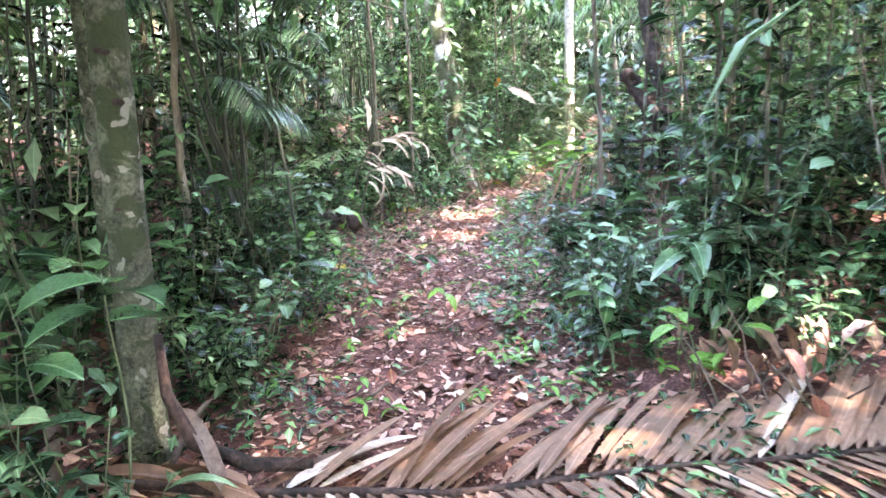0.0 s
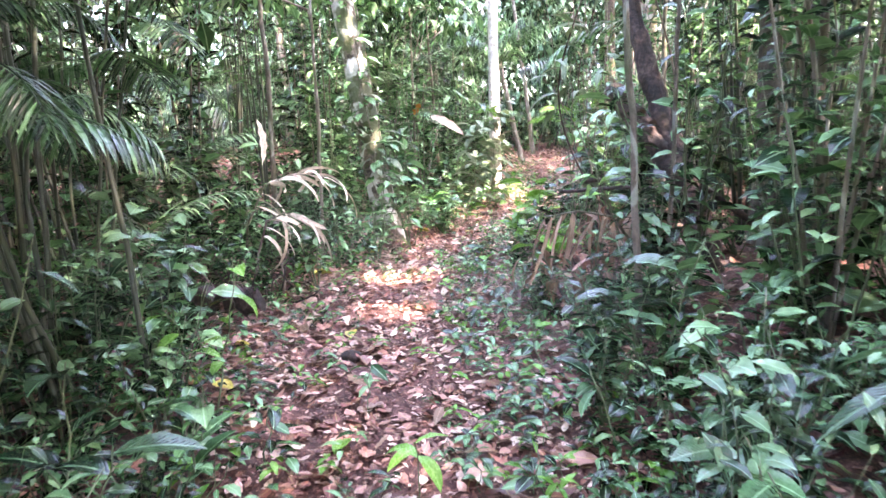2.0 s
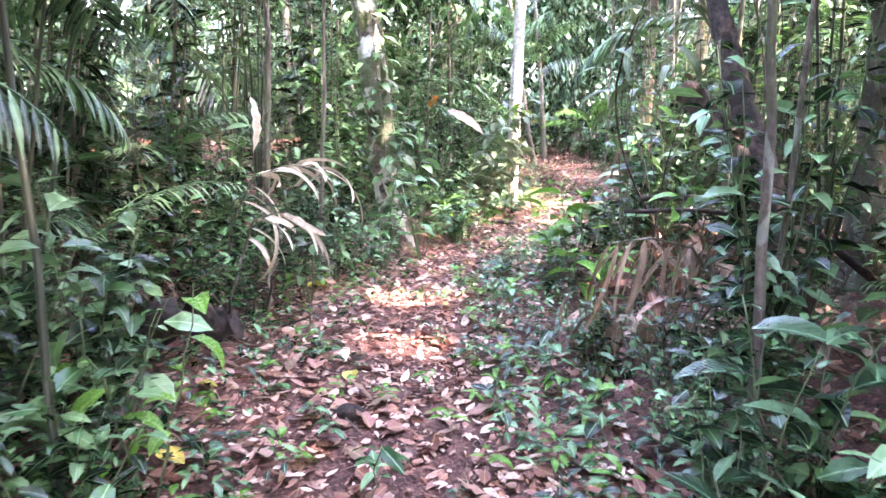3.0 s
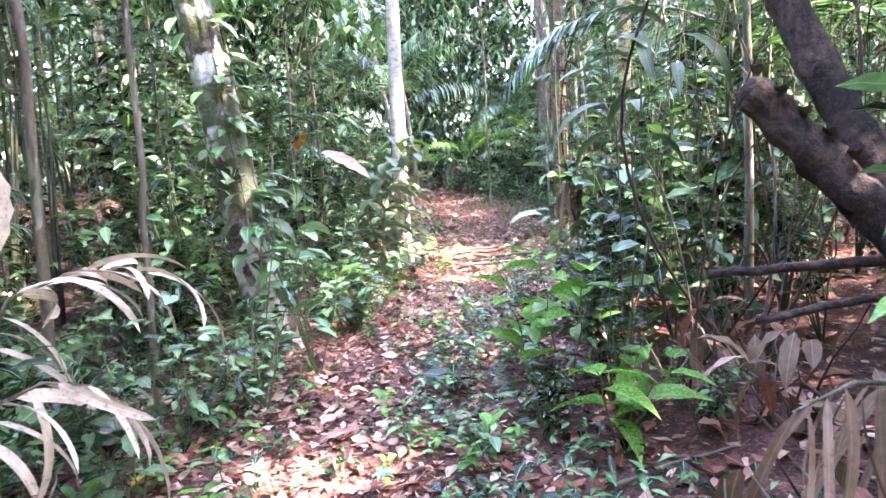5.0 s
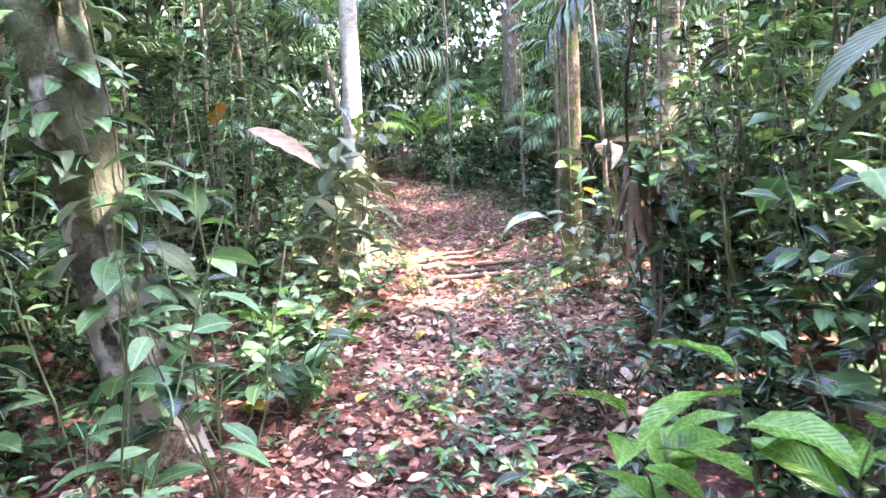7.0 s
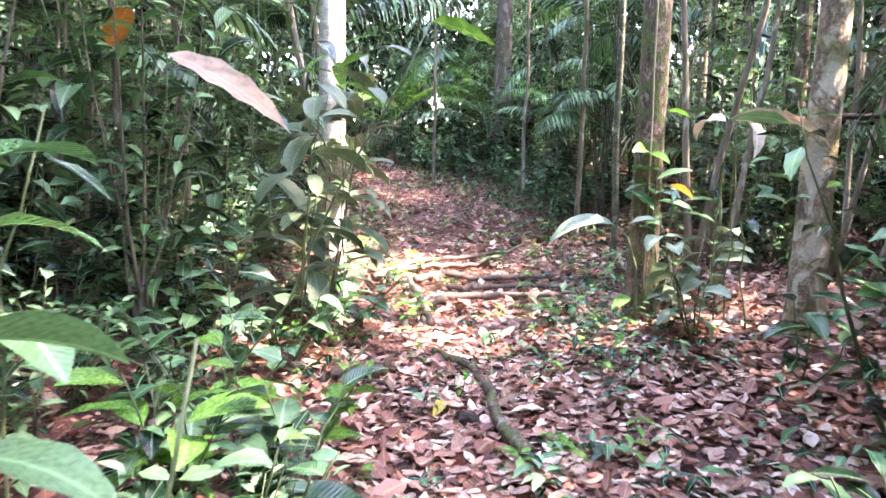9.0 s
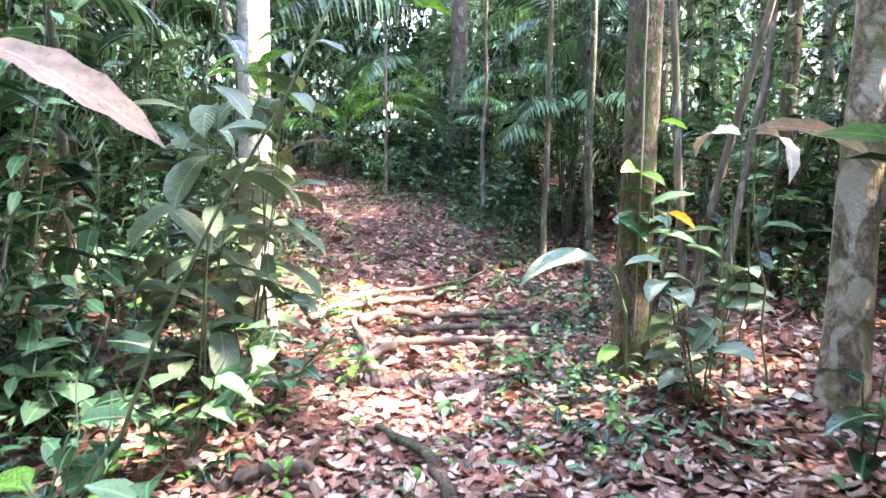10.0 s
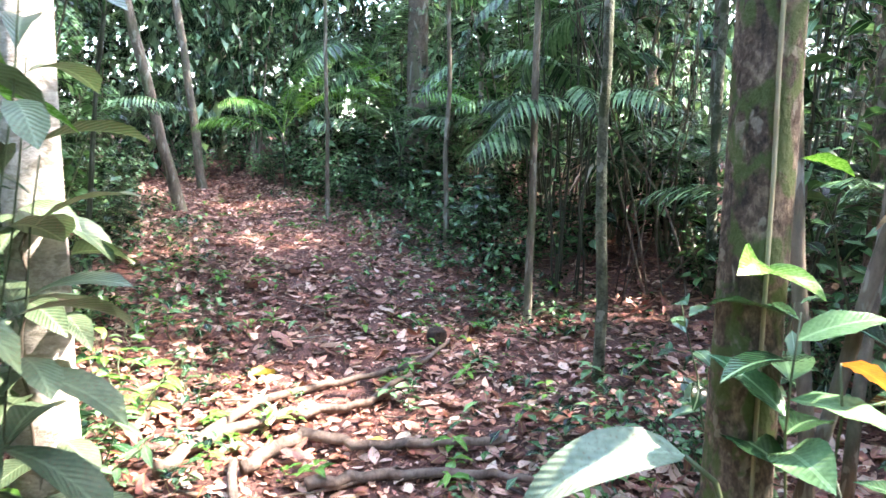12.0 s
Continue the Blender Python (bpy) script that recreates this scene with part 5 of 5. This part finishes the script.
def vine_tangle(x, y, seed, count, reach, top, label):
    """Thin brown stems that hang, cross and loop over one another between the ground and the boughs above."""
    r = np.random.default_rng(seed)
    t = thing("vine_tangle", pose(x, y, float(ground(x, y))), label, "vine")
    for i in range(count):
        a, b = r.uniform(0, 6.283, 2)
        p = np.array([math.cos(a) * reach * r.random(), math.sin(a) * reach * r.random(), -0.04])
        q = np.array([math.cos(b) * reach * 1.3, math.sin(b) * reach * 1.3, top * r.uniform(0.55, 1.1)])
        u = np.linspace(0, 1, 14)[:, None]
        line = p * (1 - u) + q * u
        line[:, :2] += np.outer(np.sin(np.pi * u[:, 0]) * r.uniform(0.1, 0.5), (math.cos(a + b), math.sin(a + b)))
        line += np.stack([0.03 * np.sin(u[:, 0] * r.uniform(5, 12) + k + i) for k in range(3)], 1) * u
        d = r.choice([0.004, 0.006, 0.01])
        part("vine", tube_arrays(line, np.linspace(d, d * 0.6, 14), 6, 0.08, i), (DARKWOOD, ROOT, BARK)[i % 3], t)


vine_tangle(2.35, 8.1, 21, 11, 0.5, 2.6, "tangle of thin brown vines and dead stems beside the dead tree")
vine_tangle(3.1, 10.2, 23, 10, 0.4, 2.8, "thin brown vines hanging among the shrubs")
vine_tangle(6.9, 15.0, 24, 12, 0.6, 2.6, "thin brown vines and stems among the palms")


def debris_heap(x, y, seed):
    """Dead leaves and snapped stalks caught on the ground."""
    r = np.random.default_rng(seed)
    t = thing("dead_leaf_heap", pose(x, y, float(ground(x, y))), "heap of brown dead leaves and snapped stalks beside the path", "debris")
    for i in range(16):
        a = r.uniform(0, 6.283)
        p = np.array([r.normal(0, 0.16), r.normal(0, 0.16), 0.0])
        q = p + np.array([math.cos(a) * 0.25, math.sin(a) * 0.25, r.uniform(0.15, 0.5)])
        part("stalk", tube_arrays(bend(p, q, 5, 0.02, 0.01, seed + i), np.linspace(0.008, 0.003, 5), 5), (TWIG, DARKWOOD, ROOT)[i % 3], t)
    for i in range(22):
        a = r.uniform(0, 6.283)
        p = (r.normal(0, 0.2), r.normal(0, 0.2), r.uniform(0.02, 0.4))
        part("dead_leaf", leaf_arrays([p], [(math.cos(a), math.sin(a), r.normal(-0.5, 0.5))], r.uniform(0.15, 0.32), r.uniform(0.05, 0.1), droop=r.uniform(0.5, 1.6), n=6, fold=0.4, wave=0.15), (DRY, DRY, LITTER)[i % 3], t)


debris_heap(2.25, 8.2, 1)
debris_heap(2.05, 7.6, 2)
debris_heap(1.35, 6.75, 3)
debris_heap(1.55, 3.05, 4)


def stone():
    bm = bmesh.new()
    bmesh.ops.create_icosphere(bm, subdivisions=3, radius=0.07)
    for w in bm.verts:
        w.co *= 1 + 0.35 * noise.noise(w.co * 14)
        w.co.z *= 0.6
    me = bpy.data.meshes.new("stone")
    bm.to_mesh(me)
    bm.free()
    me.materials.append(DARKWOOD)
    me.polygons.foreach_set("use_smooth", np.ones(len(me.polygons), bool))
    for x, y, k in ((-0.25, 6.39, 1.0), (2.3, 11.95, 0.75)):
        ob = new("stone", me)
        ob.matrix_world = pose(x, y, float(ground(x, y)) + 0.025, 0, 0, 40 * k) @ Matrix.Scale(k, 4)
        tagged(ob, "small dark grey stone on the path", "stone")


stone()


def husk():
    p = (4.97, 15.25, float(ground(4.97, 15.25)))
    t = thing("fallen_husk", pose(*p), "dark hollow nut husk on the ground", "husk")
    prof = [(0.0, 0.02), (0.04, 0.0), (0.065, 0.03), (0.07, 0.07), (0.055, 0.105), (0.045, 0.1), (0.05, 0.06), (0.0, 0.03)]
    V, F, T = [], [], []
    for k, (rr, z) in enumerate(prof):
        for s in range(12):
            a = s * 6.283 / 12
            V.append((rr * math.cos(a), z - 0.01, rr * math.sin(a) + 0.065)); T.append((s / 12, k / 8))
    for k in range(len(prof) - 1):
        F += [(k * 12 + s, k * 12 + (s + 1) % 12, k * 12 + 12 + (s + 1) % 12, k * 12 + 12 + s) for s in range(12)]
    part("shell", (np.array(V), F, np.array(T)), DARKWOOD, t)


husk()


def trunk_knots():
    """Dark knot scars on the mottled trunk."""
    bm = bmesh.new()
    bmesh.ops.create_icosphere(bm, subdivisions=2, radius=1.0)
    me = bpy.data.meshes.new("knot_scar")
    bm.to_mesh(me)
    bm.free()
    me.materials.append(DARKWOOD)
    host = next(o for o in scene.objects if o.name == "mottled_tree")
    for a, z, w in ((-1.75, 1.93, 0.024), (-1.35, 1.92, 0.022), (-0.95, 1.72, 0.028), (-1.5, 1.28, 0.018), (-1.1, 0.95, 0.02)):
        rad = 0.076
        ob = new("knot_scar", me)
        ob.parent = host
        ob.matrix_local = Matrix.Translation((0.03 * z + math.cos(a) * rad, math.sin(a) * rad, z)) @ Matrix.Rotation(a, 4, "Z") @ Matrix.Diagonal((0.008, w, w * 0.6, 1))


trunk_knots()


# ---- canes, slender trunks and climbers ----
def cane_clump(x, y, canes, height, spread, seed, label, mat=DARKSTEM, fronds=True, thick=0.012, bias=(0, 0)):
    r = np.random.default_rng(seed)
    t = thing("cane_clump", pose(x, y, float(ground(x, y))), label, "palm")
    rib, blades = frond_arrays(r, 1.0, 20, 0.34, 0.5, 1.3, hang=0.6)
    V, F, T = merged(rib, blades)
    shared = mesh_from("frond", V, F, FROND, T)
    for i in range(canes):
        a = r.uniform(0, 6.283)
        b = (r.normal(0, 0.12), r.normal(0, 0.12), -0.05)
        top = (b[0] + math.cos(a) * spread * r.uniform(0.3, 1) + bias[0], b[1] + math.sin(a) * spread * r.uniform(0.3, 1) + bias[1], height * r.uniform(0.75, 1.1))
        line = bend(b, top, 9, 0, 0.012, seed * 20 + i)
        part("cane", tube_arrays(line, np.linspace(thick, thick * 0.6, 9), 7), mat, t)
        if fronds:
            for j in range(3):
                f = tagged(part("frond", shared, FROND, t), kind="stuff")
                f.matrix_local = Matrix.Translation(line[-1 - 2 * j]) @ Euler((0, r.normal(0, 0.3), r.uniform(0, 6.283))).to_matrix().to_4x4() @ Matrix.Scale(r.uniform(0.7, 1.1), 4)


cane_clump(-1.5, 5.3, 9, 3.6, 1.0, 1, "clump of dark slender palm canes with feathery fronds", thick=0.015, bias=(-0.3, 0.1))
cane_clump(-1.9, 6.8, 7, 3.2, 0.9, 2, "clump of dark slender palm canes with feathery fronds")
cane_clump(-3.0, 4.4, 5, 3.2, 0.8, 3, "clump of dark slender palm canes with feathery fronds")
cane_clump(4.75, 12.75, 3, 4.0, 0.9, 4, "clump of leaning grey-brown canes behind the mossy tree", TWIG, False, 0.026, (0.5, 0))
cane_clump(5.4, 12.1, 3, 3.6, 0.7, 5, "clump of pale leaning canes", TWIG, False, 0.02, (0.4, -0.3))
cane_clump(7.2, 16.6, 9, 3.2, 0.6, 6, "clump of dark thin canes beside the path", DARKSTEM, True, 0.009)
cane_clump(6.4, 15.6, 8, 2.8, 0.5, 7, "clump of dark thin canes beside the path", DARKSTEM, True, 0.009)

for i, (x, y, d, h, lx, ly, mat) in enumerate(((1.28, 5.6, 0.04, 6, 0.0, 0.0, BARK), (1.75, 6.2, 0.028, 5, 0.01, 0, BARK), (5.8, 15.3, 0.055, 7, 0.0, 0, TWIG), (5.25, 14.15, 0.06, 7, 0.02, 0, MOTTLED),
                                               (7.0, 14.6, 0.07, 7, 0.0, 0, MOTTLED), (-0.9, 9.2, 0.05, 6, 0.0, 0, TWIG), (-0.45, 9.4, 0.035, 6, 0.01, 0, TWIG), (-1.75, 4.6, 0.05, 6, 0.01, 0, TWIG), (-2.0, 3.9, 0.07, 7, 0.0, 0, MOTTLED),
                                               (2.3, 5.6, 0.05, 6, 0, 0, TWIG), (2.9, 8.6, 0.05, 6, 0.02, 0, TWIG), (6.6, 17.4, 0.05, 6, 0, 0, TWIG), (5.5, 10.9, 0.04, 5, 0.12, 0, TWIG),
                                               (1.6, 14.6, 0.05, 6, -0.03, 0, TWIG), (1.1, 13.9, 0.04, 6, 0.0, 0, TWIG), (7.8, 18.3, 0.06, 7, 0.01, 0, TWIG), (6.2, 19.3, 0.05, 7, 0.0, 0, TWIG))):
    tree("slender_tree", x, y, d, h, (lx, ly), mat, crown=(3.4, h - 0.3), spread=1.1, leaves=260, label="slender young tree with a thin straight stem", group="slender trees", seed=500 + i, flare=1.15, curve=0.12, leaf=(0.16, 0.3), category="sapling")


def climber(name, x, y, lean, radius, zs, leaves, size, label, seed, mat=GREEN, side=None, stemmat=TWIG, wander=0.12):
    """A vine up a trunk: a thin stem with leaves standing off the bark."""
    r = np.random.default_rng(seed)
    z0 = float(ground(x, y)) - 0.12
    t = thing(name, pose(x, y, z0), label, "vine")
    a0 = r.uniform(0, 6.283) if side is None else side
    hs = np.linspace(zs[0], zs[1], 16)
    ang = a0 + np.cumsum(r.normal(0, wander, 16))
    line = np.stack([lean[0] * hs + np.cos(ang) * radius, lean[1] * hs + np.sin(ang) * radius, hs], 1)
    part("stem", tube_arrays(line, np.full(16, 0.006), 5), stemmat, t)
    for i in range(leaves):
        k = int(r.integers(16))
        a = ang[k] + r.normal(0, 1.0)
        base = np.array([lean[0] * hs[k] + math.cos(a) * radius, lean[1] * hs[k] + math.sin(a) * radius, hs[k] + r.normal(0, 0.06)])
        lf = part("leaf", leaf_mesh(mat, "ovate", 0.42, 0.9, i % 4), mat, t)
        lf.matrix_local = aim(Vector(base), (math.cos(a + r.normal(0, 0.5)), math.sin(a + r.normal(0, 0.5)), r.normal(0.1, 0.3)), r.normal(0, 0.3), r.uniform(*size))


climber("climbing_vine", 0.37, 10.7, (-0.15, 0.04), 0.155, (0.5, 3.4), 115, (0.13, 0.23), "leafy vine climbing the leaning mossy trunk", 1, GREEN, -1.6)
climber("climbing_vine", 0.37, 10.7, (-0.15, 0.04), 0.165, (0.9, 3.4), 34, (0.18, 0.28), "pale leafy vine climbing the leaning mossy trunk", 2, PALE, -0.4)
climber("trunk_vine", 4.04, 12.62, (0.0, 0.0), 0.092, (0.1, 4.0), 6, (0.14, 0.22), "thin pale vine running straight up the mossy trunk", 3, BRIGHT, -2.25, PALEVINE, 0.03)
climber("trunk_vine", 2.6, 14.5, (0.015, 0.0), 0.11, (0.1, 1.2), 24, (0.22, 0.34), "leafy vine at the foot of the white trunk", 4, PALE, -2.0)


# ---- larger fallen leaves, one by one ----
def fallen_leaves():
    r = np.random.default_rng(66)
    shapes = []
    for v in range(7):
        V, F, T = leaf_arrays([(-0.5, 0, 0.03)], [(1, 0, 0.05)], 1.0, r.uniform(0.32, 0.55), droop=r.normal(0.1, 0.8), fold=r.normal(0.1, 0.35), n=6, wave=0.15)
        V[:, 2] -= V[:, 2].min()
        shapes.append((V, F, T))
    meshes = [mesh_from("fallen_leaf", V, F, (LITTER, LITTER, DRYPALE, LITTER, DRY, LITTER, YELLOW)[i], T) for i, (V, F, T) in enumerate(shapes)]
    said = {"fallen_leaf": "brown dry fallen leaf on the path", "bleached_frond": "pale dry fallen leaf on the path", "dry_frond": "tan dry fallen leaf on the path", "yellow_leaf": "yellow fallen leaf on the path"}
    n = 0
    while n < 280:
        y = r.uniform(2.2, 18)
        x = float(trail(y)) + r.normal(0, 0.75)
        if off_trail(x, y) > 0.3:
            continue
        k = int(r.integers(7))
        if k == 6 and r.random() < 0.75:
            continue
        ob = new("fallen_leaf", meshes[k])
        ob.matrix_world = pose(x, y, float(ground(x, y)) + 0.02, r.normal(0, 14), r.normal(0, 10), r.uniform(0, 360)) @ Matrix.Scale(r.uniform(0.09, 0.2), 4)
        tagged(ob, said[meshes[k].materials[0].name], "fallen leaf", "larger fallen leaves")
        n += 1


fallen_leaves()
for x, y, mat, s, said in ((-0.24, 6.9, YELLOW, 0.15, "yellow fallen leaf on the path"), (-0.55, 6.6, GREEN, 0.17, "green fallen leaf on the path"), (-0.3, 5.3, BRIGHT, 0.15, "fresh green fallen leaf on the path"),
                           (-1.0, 5.9, YELLOW, 0.15, "yellow leaf fallen at the path edge"), (1.45, 11.1, YELLOW, 0.13, "yellow fallen leaf on the path"), (1.3, 9.3, GREEN, 0.24, "large green leaf fallen on the path")):
    ob = new("fallen_leaf", leaf_mesh(mat, "ovate", 0.55, 0.3, 2))
    ob.matrix_world = aim(Vector((x, y, float(ground(x, y)) + 0.035)), (math.cos(7 * x), math.sin(7 * x), 0.08), 0.15, s)
    tagged(ob, said, "fallen leaf", "larger fallen leaves")
